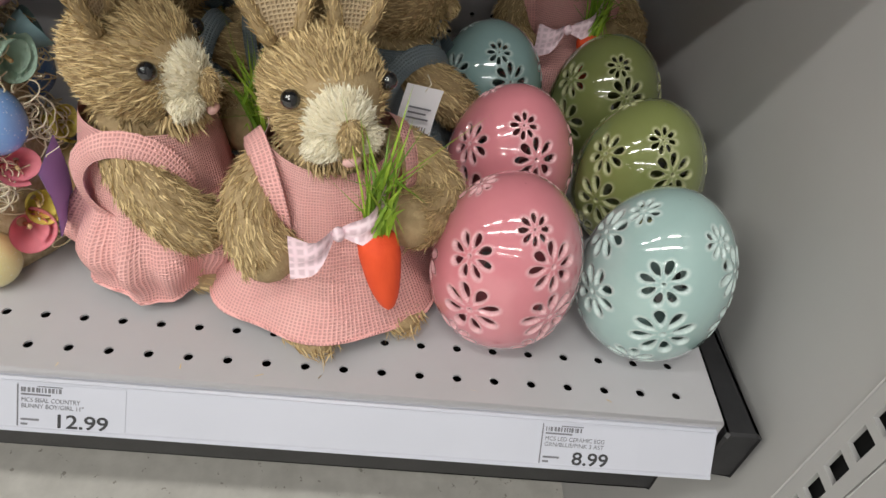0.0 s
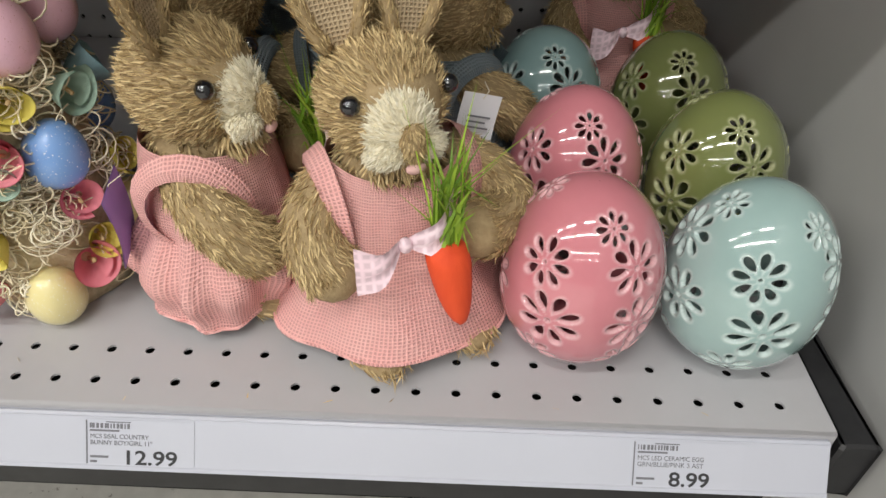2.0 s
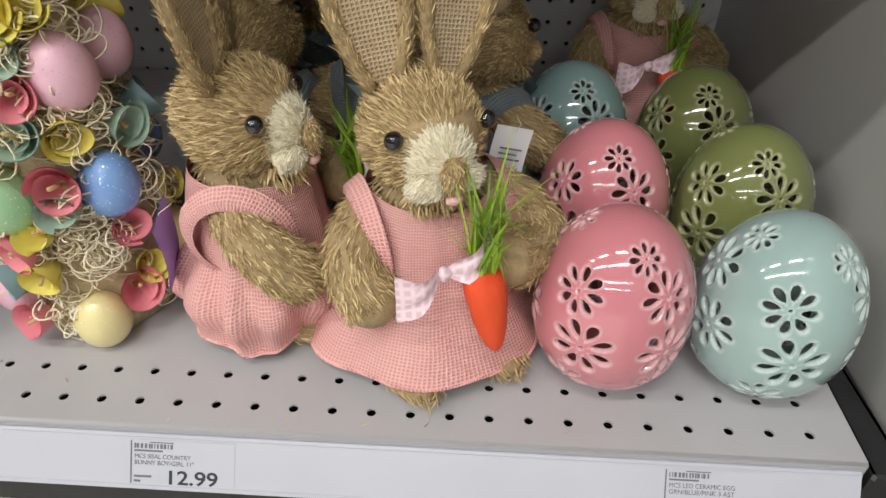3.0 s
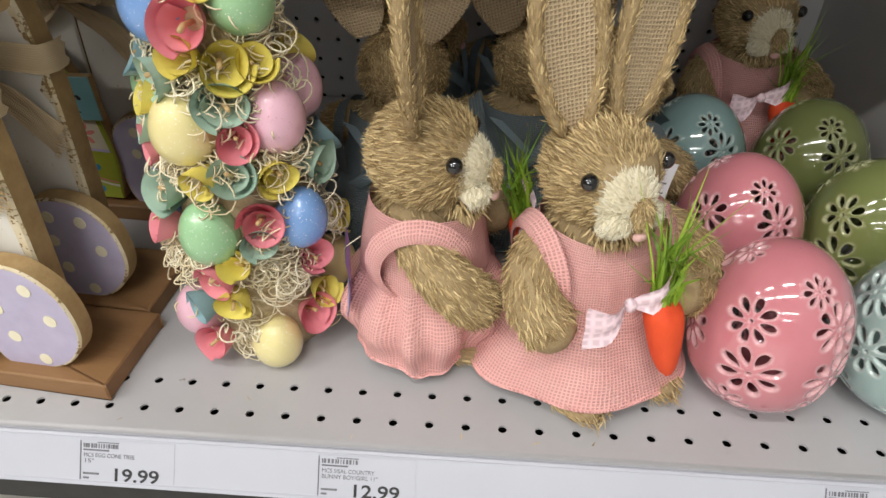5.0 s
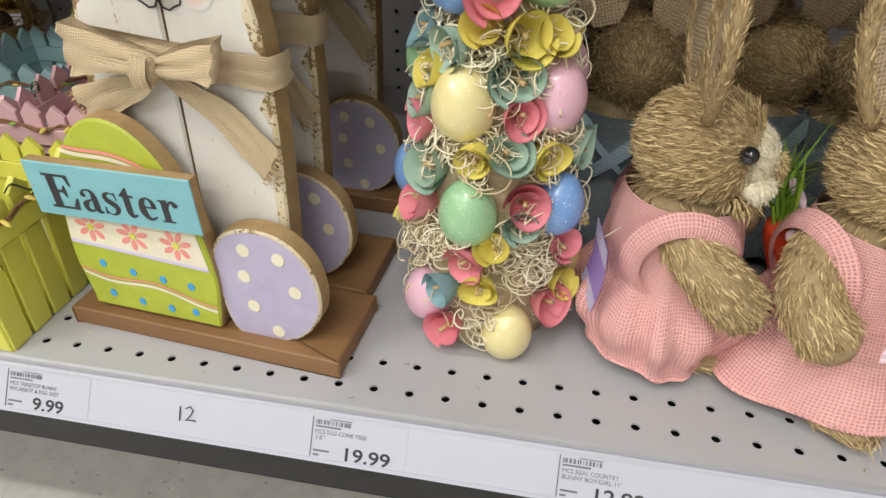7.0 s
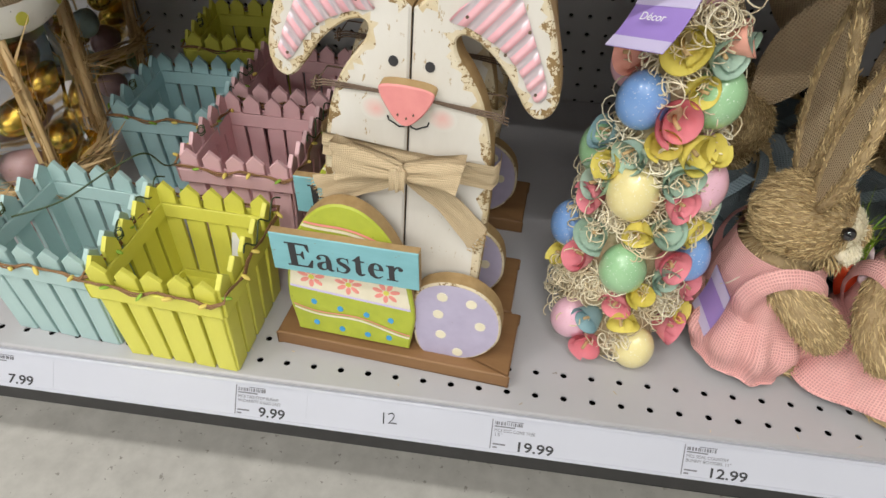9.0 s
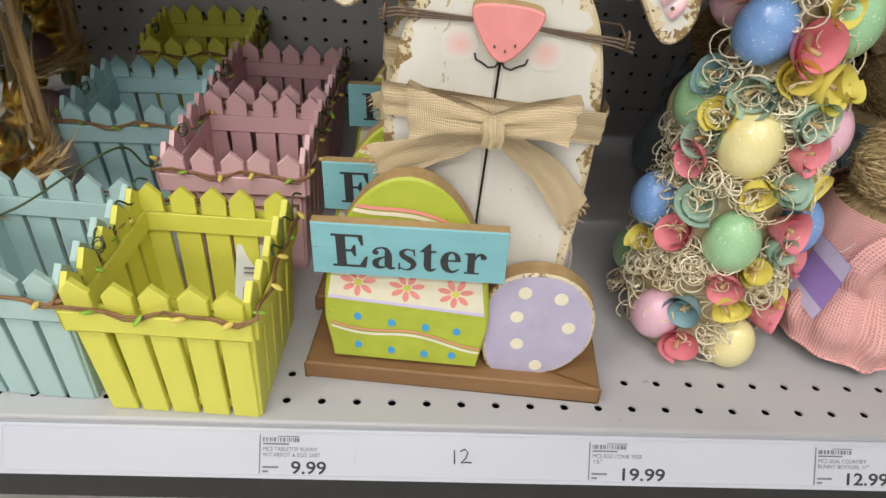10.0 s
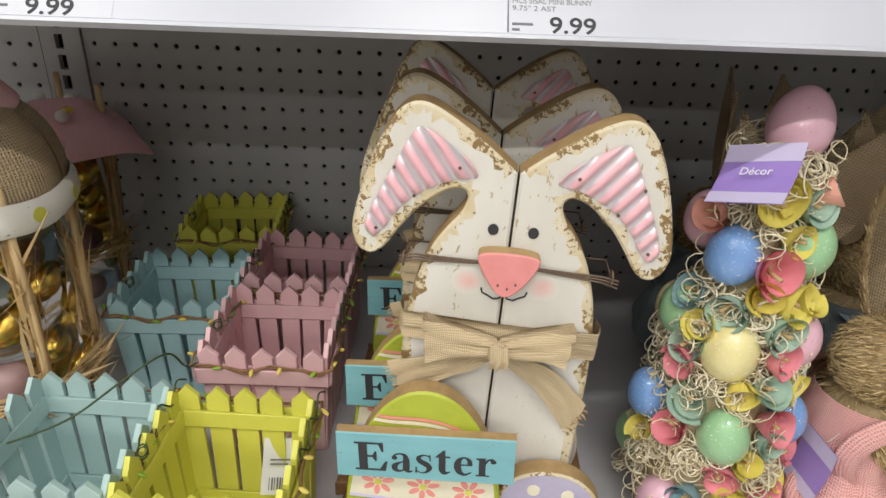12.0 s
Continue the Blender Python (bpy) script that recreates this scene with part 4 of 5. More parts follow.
def egg_tree(at, label, full=True):
    tree = thing("egg_cone_tree", label, "easter tree", at, "egg trees")
    rng = random.Random(11)
    b = Build()
    rows = []
    for i in range(33):
        z = 0.002 + 0.335 * i / 32
        row = []
        for j in range(49):
            a = 2 * math.pi * j / 48
            r = cone_radius(z) - 0.017 + 0.0035 * noise.noise(Vector((math.cos(a) * 2.2, math.sin(a) * 2.2, z * 40)))
            row.append((math.cos(a) * r, math.sin(a) * r, z))
        rows.append(row)
    b.grid([[(0, 0, 0.002)] * 49] + rows + [[(0, 0, 0.340)] * 49], 0)
    part("cone", b, M_MOSS, tree, "straw-covered cone")
    eggs = {k: None for k in PASTEL}
    for k in PASTEL:
        b = Build()
        b.ball((0, 0, 0), (0.0185, 0.0185, 0.0235), 24, 16, 0, None, 0.10)
        eggs[k] = b.mesh("foam_egg", [M_FOAMEGG[k]])

    def egg(colour, angle, z, spin=0, size=1.0, inset=0.010):
        a = radians(angle)
        r = cone_radius(z) - inset
        ob = new("foam_egg", eggs[colour])
        ob.matrix_basis = Matrix.Translation((math.sin(a) * r, -math.cos(a) * r, z)) @ pose(0, 0, 0, 8, spin, angle) @ Matrix.Scale(size, 4)
        ob.parent = tree
        tagged(ob, colour + " glittered egg")
    egg("cream", 22, 0.0235, 4, 1.0)
    egg("pink", -48, 0.040, 8)
    egg("green", -12, 0.126, -3, 1.04)
    egg("blue", 57, 0.126, 5)
    egg("blue", -86, 0.128, 0)
    egg("cream", -23, 0.198, 4, 1.08)
    egg("pink", 55, 0.201, -4, 1.08)
    egg("green", -84, 0.212)
    egg("blue", -46, 0.270, 6, 1.02)
    egg("green", 50, 0.277, -6, 1.08)
    for colour, angle, z in (("cream", 110, 0.05), ("blue", 150, 0.12), ("pink", 120, 0.20), ("green", -130, 0.05), ("cream", -140, 0.19), ("blue", 175, 0.27), ("pink", -120, 0.28)):
        egg(colour, angle, z)
    top = new("foam_egg", eggs["pink"])
    top.matrix_basis = pose(0.008, -0.004, 0.3620, -5, 10, 20) @ Matrix.Scale(1.14, 4)
    top.parent = tree
    tagged(top, "pink speckled egg on the tip")
    roses = {}

    def rose(colour, angle, z, size, spin=0, tilt=0.0):
        key = (colour, spin % 2)
        if key not in roses:
            roses[key] = shaving_rose(colour, 1.0, len(roses) + 1)
        ob = new("shaving_flower", roses[key])
        ob.matrix_basis = on_cone(angle, z, 0.001, spin * 47, size * 1.02, tilt + 0.3 * math.sin(angle + 9 * z)) @ pose(0, 0, 0, 12 * math.sin(angle * 1.7), 12 * math.cos(angle * 2.3 + z * 50), 0)
        ob.parent = tree
        tagged(ob, colour + " wood-shaving flower")
    for angle, z, s in ((-16, 0.318, 0.019), (13, 0.289, 0.014), (23, 0.242, 0.018), (-7, 0.247, 0.014), (44, 0.240, 0.014), (-9, 0.168, 0.014), (42, 0.166, 0.015), (7, 0.106, 0.013)):
        rose("yellow", angle, z, s, int(angle) % 7)
    for angle, z, s in ((-1, 0.071, 0.015), (-50, 0.214, 0.014), (-74, 0.100, 0.013), (62, 0.06, 0.014), (100, 0.10, 0.015), (140, 0.22, 0.017)):
        rose("yellow", angle, z, s, int(angle) % 5)
    for angle, z, s in ((32, 0.313, 0.016), (-34, 0.232, 0.017), (17, 0.219, 0.018), (13, 0.172, 0.016), (-42, 0.152, 0.017), (23, 0.122, 0.013), (-57, 0.195, 0.017), (70, 0.31, 0.015), (80, 0.16, 0.016)):
        rose("sage", angle, z, s, int(angle) % 6)
    for angle, z, s in ((-1, 0.266, 0.019), (20, 0.195, 0.015), (26, 0.136, 0.017), (-9, 0.090, 0.016), (50, 0.045, 0.017), (-22, 0.026, 0.016), (58, 0.096, 0.014), (-59, 0.178, 0.015), (-50, 0.124, 0.016)):
        rose("rose", angle, z, s, int(angle) % 5)
    for angle, z, s in ((-27, 0.060, 0.016), (-70, 0.235, 0.015), (120, 0.16, 0.016)):
        rose("teal", angle, z, s, int(angle) % 4)
    for angle, z, s in ((56, 0.322, 0.016), (-80, 0.295, 0.015)):
        rose("coral", angle, z, s, 1)
    # curled wood wool
    b = Build()
    spots = [(-8, 0.335), (15, 0.330), (45, 0.33), (-40, 0.335), (38, 0.292), (-2, 0.296), (50, 0.255), (-20, 0.222), (0, 0.228), (48, 0.178), (60, 0.168), (30, 0.165), (-25, 0.172), (-40, 0.165),
             (-60, 0.155), (-20, 0.105), (-40, 0.098), (-58, 0.09), (22, 0.090), (34, 0.080), (28, 0.105), (44, 0.095), (-70, 0.08), (-50, 0.235), (-68, 0.20), (70, 0.12), (64, 0.215), (2, 0.03), (-75, 0.17)]
    spots += [(rng.uniform(-180, 180), rng.uniform(0.02, 0.335)) for _ in range(34)] + [(rng.uniform(-95, 75), rng.uniform(0.02, 0.335)) for _ in range(18)]
    for ang, z in spots:
        for _ in range(11):
            a = radians(ang + rng.gauss(0, 10))
            zc = z + rng.gauss(0, 0.009)
            r0 = cone_radius(min(max(zc, 0), 0.33)) - 0.012 + rng.uniform(-0.004, 0.009)
            c = Vector((math.sin(a) * r0, -math.cos(a) * r0, zc))
            out = Vector((math.sin(a), -math.cos(a), 0.2)).normalized()
            t1 = Vector((math.cos(a), math.sin(a), 0))
            t2 = out.cross(t1)
            R, turns, ph, drift = rng.uniform(0.0045, 0.014), rng.uniform(0.6, 2.2), rng.uniform(0, 6.28), rng.uniform(-0.010, 0.010)
            d2 = rng.uniform(-0.006, 0.010)
            pts = []
            steps = int(12 * turns) + 5
            for i in range(steps):
                s = i / (steps - 1)
                th = ph + 2 * math.pi * turns * s
                rr = R * (0.75 + 0.5 * math.sin(2.1 * s + ph))
                q = c + t1 * (math.cos(th) * rr + drift * s) + t2 * (math.sin(th) * rr * 0.8 + d2 * s) + out * (0.004 * math.sin(1.3 * th) + 0.004 * s)
                q.z = max(q.z, 0.001)
                pts.append(q)
            b.tube(pts, 0.00068, 3, 0)
    tagged(part("wood_wool", b, M_SHAVING, tree, "cream curls of wood wool"), kind="stuff")
    return tree


TREE_AT = pose(-0.493, 0.131, SHELF) @ Matrix.Diagonal((1, 1, 0.96, 1))
tree = egg_tree(TREE_AT, "cone tree of pastel eggs, dyed wood-shaving flowers and curls")


def card_tag(at, w, h, mats, label, lines=0, text=None):
    """A hanging card, slightly bent, with a hole and a thread."""
    tag = thing("hang_tag", label, "tag", at, "hang tags")
    for k, (z0, z1, mat, yy) in enumerate(((0, h, mats[0], 0.0), (h * 0.72, h * 0.995, mats[1], -0.0004), (h * 0.005, h * 0.20, mats[1], -0.0004))):
        b = Build()
        for off in (0, 0.0003):
            b.grid([[(w * (i / 6 - 0.5), yy + off + 0.004 * math.sin(3.1 * (z0 + (z1 - z0) * j / 6) / h) * 0.6, z0 + (z1 - z0) * j / 6) for i in range(7)] for j in range(7)], 0)
        part("card" if k == 0 else "band", b, mat, tag)
        if mats[1] is mats[0]:
            break
    b = Build()
    b.tube([(0, -0.001, h * 0.93), (0.004, 0.002, h * 1.05), (0.002, 0.010, h * 1.15)], 0.0004, 4)
    part("thread", b, M_THREAD, tag)
    if text:
        writing(text, 0.008, M_PAPER, tag, pose(-0.008, -0.0032, h * 0.42, 90, 0, 0))
    if lines:
        b = Build()
        for k in range(lines):
            b.box((-w * 0.3, -0.0009, h * 0.62 - 0.004 * k), (w * (0.3 - 0.1 * (k % 2)), -0.0004, h * 0.62 - 0.004 * k + 0.0012))
        rng = random.Random(4)
        u = -w * 0.3
        while u < w * 0.28:
            b.box((u, -0.0032, h * 0.12), (u + rng.choice((0.0006, 0.0012)), -0.0026, h * 0.34))
            u += 0.0022
        part("print", b, M_INKGREY, tag)
    return tag


def axes(origin, across, up):
    x = Vector(across).normalized()
    z = Vector(up)
    z = (z - x * z.dot(x)).normalized()
    y = z.cross(x)
    return Matrix(((x[0], y[0], z[0], origin[0]), (x[1], y[1], z[1], origin[1]), (x[2], y[2], z[2], origin[2]), (0, 0, 0, 1)))


card_tag(axes((-0.5395, 0.0725, 0.8120), (0.028, -0.037, 0.0145), (0.0235, 0.0285, 0.0315)), 0.050, 0.046, (M_TAG, M_TAGLIGHT), "purple card tag with white lettering on the cone tree", text="Décor")
card_tag(pose(-0.421, 0.097, 0.552, -3, 6, -80), 0.036, 0.056, (M_TAG, M_TAGLIGHT), "purple card tag hanging beside the straw bunny")
card_tag(pose(-0.199, 0.178, 0.584, -12, 14, 12), 0.028, 0.044, (M_PAPER, M_PAPER), "white paper tag with a barcode on the straw bunny", 3)


# ---- wooden tabletop bunny ----
def disc(b, x, z, rx, rz, y, mat=0, n=14, thick=0.0006, turn=0.0):
    vs = []
    for yy in (y - thick, y):
        for i in range(n):
            a = 2 * math.pi * i / n
            u, v = math.cos(a) * rx, math.sin(a) * rz
            vs.append((x + u * math.cos(turn) - v * math.sin(turn), yy, z + u * math.sin(turn) + v * math.cos(turn)))
    b.add(vs, [tuple(range(n)), tuple(range(2 * n - 1, n - 1, -1))] + [(i, n + i, n + (i + 1) % n, (i + 1) % n) for i in range(n)], mat)


def ribbon(b, pts, half, mat=0, twist=None):
    """A cloth band along 3D points; half is the half-width vector or a list of them."""
    rows, cl, run = [], [], 0.0
    for i, p in enumerate(pts):
        h = Vector(half[i] if isinstance(half, list) else half)
        p = Vector(p)
        if i:
            run += (p - Vector(pts[i - 1])).length
        rows.append([p + h * (k / 3 - 1) + Vector((0, -0.0017 * math.sin(k * 2.2 + i * 0.35) - 0.0007 * math.sin(k * 4.1 + i * 0.9), 0.0006 * math.sin(i * 1.3 + k))) for k in range(7)])
        cl.append([(run, h.length * (k / 3 - 1), 0) for k in range(7)])
    b.grid(rows, mat, cl)
    b.grid([[q + Vector((0, 0.0009, 0)) for q in r] for r in rows], mat, cl)


def serif_word(text, tall, width, mat, parent, at):
    """Painted roman letters with thick stems, thin bars and slab feet; each letter a thin part of its own."""
    def stroke(b, pts, widths, k):
        path = [Vector(p) for p in pts]
        n = len(path)
        left, right = [], []
        for i, p in enumerate(path):
            t = (path[min(i + 1, n - 1)] - path[max(i - 1, 0)]).normalized()
            nrm = Vector((-t[1], t[0])) * widths[i] * 0.5
            left.append(p + nrm)
            right.append(p - nrm)
        b.add([(p[0], p[1], 0.002 * k) for p in left + right], [(i, i + 1, n + i + 1, n + i) for i in range(n - 1)])

    def curve(b, pts, widths, k):
        fine = smooth_loop([(p[0], p[1], w) for p, w in zip(pts, widths)], 5, False)
        stroke(b, [(p[0], p[1]) for p in fine], [max(0.02, p[2]) for p in fine], k)

    def poly(b, pts, k):
        b.add([(x, y, 0.002 * k) for x, y in pts], [tuple(range(len(pts)))])

    def dot(b, x, y, r, k):
        poly(b, [(x + r * math.cos(a), y + r * math.sin(a)) for a in [2 * math.pi * i / 12 for i in range(12)]], k)

    def letter(ch):
        b = Build()
        if ch == "E":
            poly(b, [(0.10, 0.03), (0.32, 0.03), (0.32, 0.97), (0.10, 0.97)], 1)
            poly(b, [(0, 0.93), (0.60, 0.93), (0.68, 0.68), (0.73, 0.68), (0.72, 1.0), (0, 1.0)], 2)
            poly(b, [(0, 0), (0.77, 0), (0.82, 0.35), (0.77, 0.35), (0.62, 0.07), (0, 0.07)], 3)
            poly(b, [(0.30, 0.48), (0.44, 0.48), (0.51, 0.34), (0.55, 0.34), (0.55, 0.69), (0.51, 0.69), (0.44, 0.55), (0.30, 0.55)], 4)
            return b, 0.87
        if ch == "a":
            curve(b, [(0.42, 0.48), (0.42, 0.30), (0.42, 0.12), (0.48, 0.03), (0.58, 0.05)], [0.16, 0.17, 0.17, 0.10, 0.03], 1)
            curve(b, [(0.42, 0.46), (0.38, 0.61), (0.26, 0.65), (0.14, 0.60), (0.11, 0.50)], [0.15, 0.10, 0.05, 0.06, 0.10], 2)
            dot(b, 0.13, 0.50, 0.075, 3)
            curve(b, [(0.42, 0.39), (0.26, 0.34), (0.13, 0.22), (0.15, 0.07), (0.28, 0.04), (0.42, 0.15)], [0.04, 0.06, 0.15, 0.13, 0.06, 0.04], 4)
            return b, 0.60
        if ch == "s":
            curve(b, [(0.41, 0.60), (0.26, 0.645), (0.13, 0.55), (0.18, 0.42), (0.31, 0.33), (0.40, 0.20), (0.33, 0.05), (0.20, 0.01), (0.07, 0.08)], [0.04, 0.05, 0.11, 0.15, 0.17, 0.14, 0.08, 0.04, 0.04], 1)
            poly(b, [(0.38, 0.66), (0.43, 0.66), (0.44, 0.44), (0.41, 0.44)], 2)
            poly(b, [(0.04, 0.0), (0.08, 0.0), (0.09, 0.22), (0.05, 0.22)], 3)
            return b, 0.52
        if ch == "t":
            curve(b, [(0.20, 0.62), (0.20, 0.40), (0.20, 0.16), (0.26, 0.04), (0.40, 0.10)], [0.17, 0.17, 0.17, 0.11, 0.03], 1)
            poly(b, [(0.28, 0.60), (0.28, 0.86), (0.24, 0.86), (0.03, 0.62), (0.03, 0.59), (0.40, 0.59), (0.40, 0.65), (0.28, 0.65)], 2)
            return b, 0.45
        if ch == "e":
            poly(b, [(0.14, 0.35), (0.50, 0.35), (0.50, 0.40), (0.14, 0.40)], 1)
            curve(b, [(0.44, 0.37), (0.42, 0.54), (0.30, 0.64), (0.17, 0.54), (0.13, 0.33), (0.18, 0.12), (0.32, 0.03), (0.48, 0.13)], [0.13, 0.11, 0.05, 0.13, 0.18, 0.15, 0.08, 0.03], 2)
            return b, 0.57
        poly(b, [(0.09, 0.03), (0.26, 0.03), (0.26, 0.66), (0.02, 0.64), (0.02, 0.60), (0.09, 0.58)], 1)
        poly(b, [(0.02, 0.0), (0.36, 0.0), (0.36, 0.05), (0.02, 0.05)], 2)
        curve(b, [(0.25, 0.44), (0.31, 0.58), (0.40, 0.61), (0.46, 0.58)], [0.04, 0.06, 0.09, 0.07], 3)
        dot(b, 0.45, 0.535, 0.075, 4)
        return b, 0.52
    built = [letter(c) for c in text]
    k = width / sum(w for _, w in built)
    x = 0.0
    for b, w in built:
        part("lettering", b, mat, parent, "", at @ Matrix.Translation((x, 0, 0)) @ Matrix.Diagonal((k, tall, 0.01, 1)))
        x += w * k


def wooden_bunny(at, label):
    wb = thing("wooden_bunny", label, "bunny decoration", at, "wooden bunnies")
    # local: x along the base, -y to the aisle, z up from the shelf; seam at x = 0
    b = Build()
    b.box((-0.114, -0.038, 0), (0.106, 0.040, 0.016), 0, 0.0012)
    part("base", b, M_BASE, wb, "brown stained wooden base")
    half = [(0.0008, 0.327), (0.014, 0.338), (0.033, 0.352), (0.050, 0.362), (0.061, 0.365), (0.070, 0.362), (0.078, 0.353), (0.086, 0.336), (0.093, 0.315), (0.098, 0.296), (0.100, 0.280), (0.096, 0.268),
            (0.088, 0.264), (0.080, 0.269), (0.072, 0.281), (0.062, 0.295), (0.052, 0.305), (0.042, 0.312), (0.033, 0.314), (0.029, 0.309), (0.032, 0.299), (0.040, 0.288), (0.048, 0.275), (0.054, 0.260), (0.060, 0.236),
            (0.0640, 0.20), (0.0650, 0.15), (0.0645, 0.09), (0.062, 0.016)]
    right = [(p[0], p[1]) for p in smooth_loop(half, 4, False)] + [(0.0008, 0.016)]
    ring_r = right[::-1]
    ring_l = [(-x, z) for x, z in right]
    for name, ring in (("left_board", ring_l), ("right_board", ring_r)):
        b = Build()
        b.board(ring, -0.008, 0.010, 0, 1, 2, 0.0065, 0.0016, 0.0035)
        part(name, b, [M_WPAINT, M_MDF, M_WORN], wb, "white distressed board with worn tan edges")
    b = Build()
    b.box((-0.0010, -0.0045, 0.018), (0.0010, 0.009, 0.322))
    part("board_gap", b, M_SEAM, wb)
    # corrugated tin in the ears: parallel ridges across the ear, cut to its shape
    leaf = smooth_loop([(0.024, 0.323), (0.033, 0.335), (0.056, 0.350), (0.064, 0.347), (0.073, 0.330), (0.090, 0.292), (0.090, 0.279), (0.082, 0.281), (0.070, 0.299), (0.056, 0.311), (0.037, 0.320)], 5)
    along, top = Vector((0.80, -0.60)), Vector((0.023, 0.345))
    across = Vector((0.60, 0.80))
    flat_leaf = [((p - top).dot(along), (p - top).dot(across)) for p in leaf]
    lo, hi = min(p[0] for p in flat_leaf) + 0.0004, max(p[0] for p in flat_leaf) - 0.0004
    for sx in (-1, 1):
        rows = []
        n = 96
        for i in range(n + 1):
            u = lo + (hi - lo) * i / n
            cut = []
            for p, q in zip(flat_leaf, flat_leaf[1:] + flat_leaf[:1]):
                if (p[0] - u) * (q[0] - u) < 0:
                    cut.append(p[1] + (q[1] - p[1]) * (u - p[0]) / (q[0] - p[0]))
            v0, v1 = min(cut), max(cut)
            hgt = 0.0014 + 0.0014 * math.sin(u * 2 * math.pi / 0.0096)
            row = []
            for w in (0.0, 0.04, 0.3, 0.7, 0.96, 1.0):
                c = top + along * u + across * (v0 + (v1 - v0) * w)
                row.append((sx * c[0], -0.0085 - hgt * (0.15 if w in (0.0, 1.0) else 1), c[1]))
            rows.append(row)
        b = Build()
        for i in range(n):
            deep = 0.5 * (rows[i][2][1] + rows[i + 1][2][1]) > -0.0098
            b.grid([rows[i], rows[i + 1]], 1 if deep else 0)
        edge = [(r[0][0], -0.0078, r[0][2]) for r in rows] + [(r[-1][0], -0.0078, r[-1][2]) for r in rows[::-1]]
        b.add(edge, [tuple(range(len(edge)))], 1)
        for i, k in ((8, 2), (n // 2, 1), (n // 2, 4), (n - 9, 2)):
            disc(b, rows[i][k][0], rows[i][k][2], 0.0011, 0.0011, -0.0116, 2, 8)
        b.weld = True
        part("ear_insert", b, [M_EARPINK, M_TIN, M_WIRE], wb, "pink corrugated tin ear lining")
    b = Build()
    for sx in (-1, 1):
        b = Build()
        disc(b, sx * 0.0125 + 0.0010, 0.2895, 0.0034, 0.0038, -0.0081)
        part("eye", b, M_INK, wb)
        b = Build()
        rings = [0.0, 0.3, 0.55, 0.75, 0.9, 1.0]
        vs = [(sx * 0.024 + math.cos(2 * math.pi * i / 24) * 0.0110 * r, -0.0084, 0.2515 + math.sin(2 * math.pi * i / 24) * 0.0100 * r) for r in rings for i in range(24)]
        b.add(vs, [(k * 24 + i, k * 24 + (i + 1) % 24, k * 24 + 24 + (i + 1) % 24, k * 24 + 24 + i) for k in range(5) for i in range(24)], 0, False, None, [min(1.0, 0.15 + r ** 1.3) for r in rings for i in range(24)])
        part("cheek", b, M_BLUSH, wb, "faded pink blush")
    b = Build()
    for sx in (-1, 1):
        b.tube([(0, -0.0085, 0.2455), (sx * 0.0025, -0.0085, 0.2410), (sx * 0.0065, -0.0085, 0.2400), (sx * 0.0105, -0.0085, 0.2425), (sx * 0.0140, -0.0085, 0.2440), (sx * 0.0150, -0.0085, 0.2475)], 0.0006, 5)
    part("mouth", b, M_INK, wb)
    nose = smooth_loop([(-0.019, 0.272), (-0.016, 0.277), (0, 0.2785), (0.016, 0.277), (0.0195, 0.272), (0.012, 0.257), (0.002, 0.2475), (-0.006, 0.250), (-0.014, 0.261)][::-1], 5)
    b = Build()
    b.board([(p[0], p[1]) for p in nose], -0.0185, -0.0082, 0, 1, 0, 0.002, 0.001)
    for dx, dz in ((-0.005, 0.256), (0.006, 0.2575), (0.001, 0.254)):
        disc(b, dx, dz, 0.0007, 0.0009, -0.0186, 2, 8)
    part("nose", b, [M_NOSEW, M_MDF, M_WIRE], wb, "coral painted wooden nose")
    for k in range(3):
        b = Build()
        dz = 0.002 * (k - 1)
        b.tube([(-0.069, -0.012, 0.264 + dz * 1.2), (-0.060, -0.010, 0.266 + dz), (-0.036, -0.0095, 0.2660 + dz * 0.6), (0, -0.0095, 0.2665), (0.036, -0.0095, 0.264 + dz * 0.6), (0.060, -0.010, 0.263 + dz), (0.070, -0.013, 0.262 + dz * 1.3)], 0.0007, 5)
        part("whisker", b, M_WIRE, wb, "twisted brown wire whisker")
    for sx in (-1, 1):
        b = Build()
        b.tube([(sx * 0.066, -0.010 + 0.004 * math.cos(a), 0.2645 + 0.005 * math.sin(a)) for a in [0.5 * k for k in range(13)]] + [(sx * 0.066, -0.008, 0.2645), (sx * 0.0655, 0.012, 0.266), (0, 0.013, 0.267)], 0.0007, 5)
        part("whisker_tie", b, M_WIRE, wb)
    # burlap bow
    b = Build()
    zc = 0.212
    ribbon(b, [(-0.0665, 0.012, zc + 0.004), (-0.0675, 0.0, zc + 0.004), (-0.064, -0.0105, zc + 0.004), (-0.03, -0.012, zc + 0.004), (0.0, -0.013, zc + 0.003), (0.03, -0.012, zc + 0.001), (0.065, -0.0105, zc - 0.001), (0.0685, 0.0, zc - 0.001), (0.067, 0.012, zc - 0.001)], (0, 0, 0.0100))
    part("band", b, M_RIBBON, wb, "natural burlap ribbon")
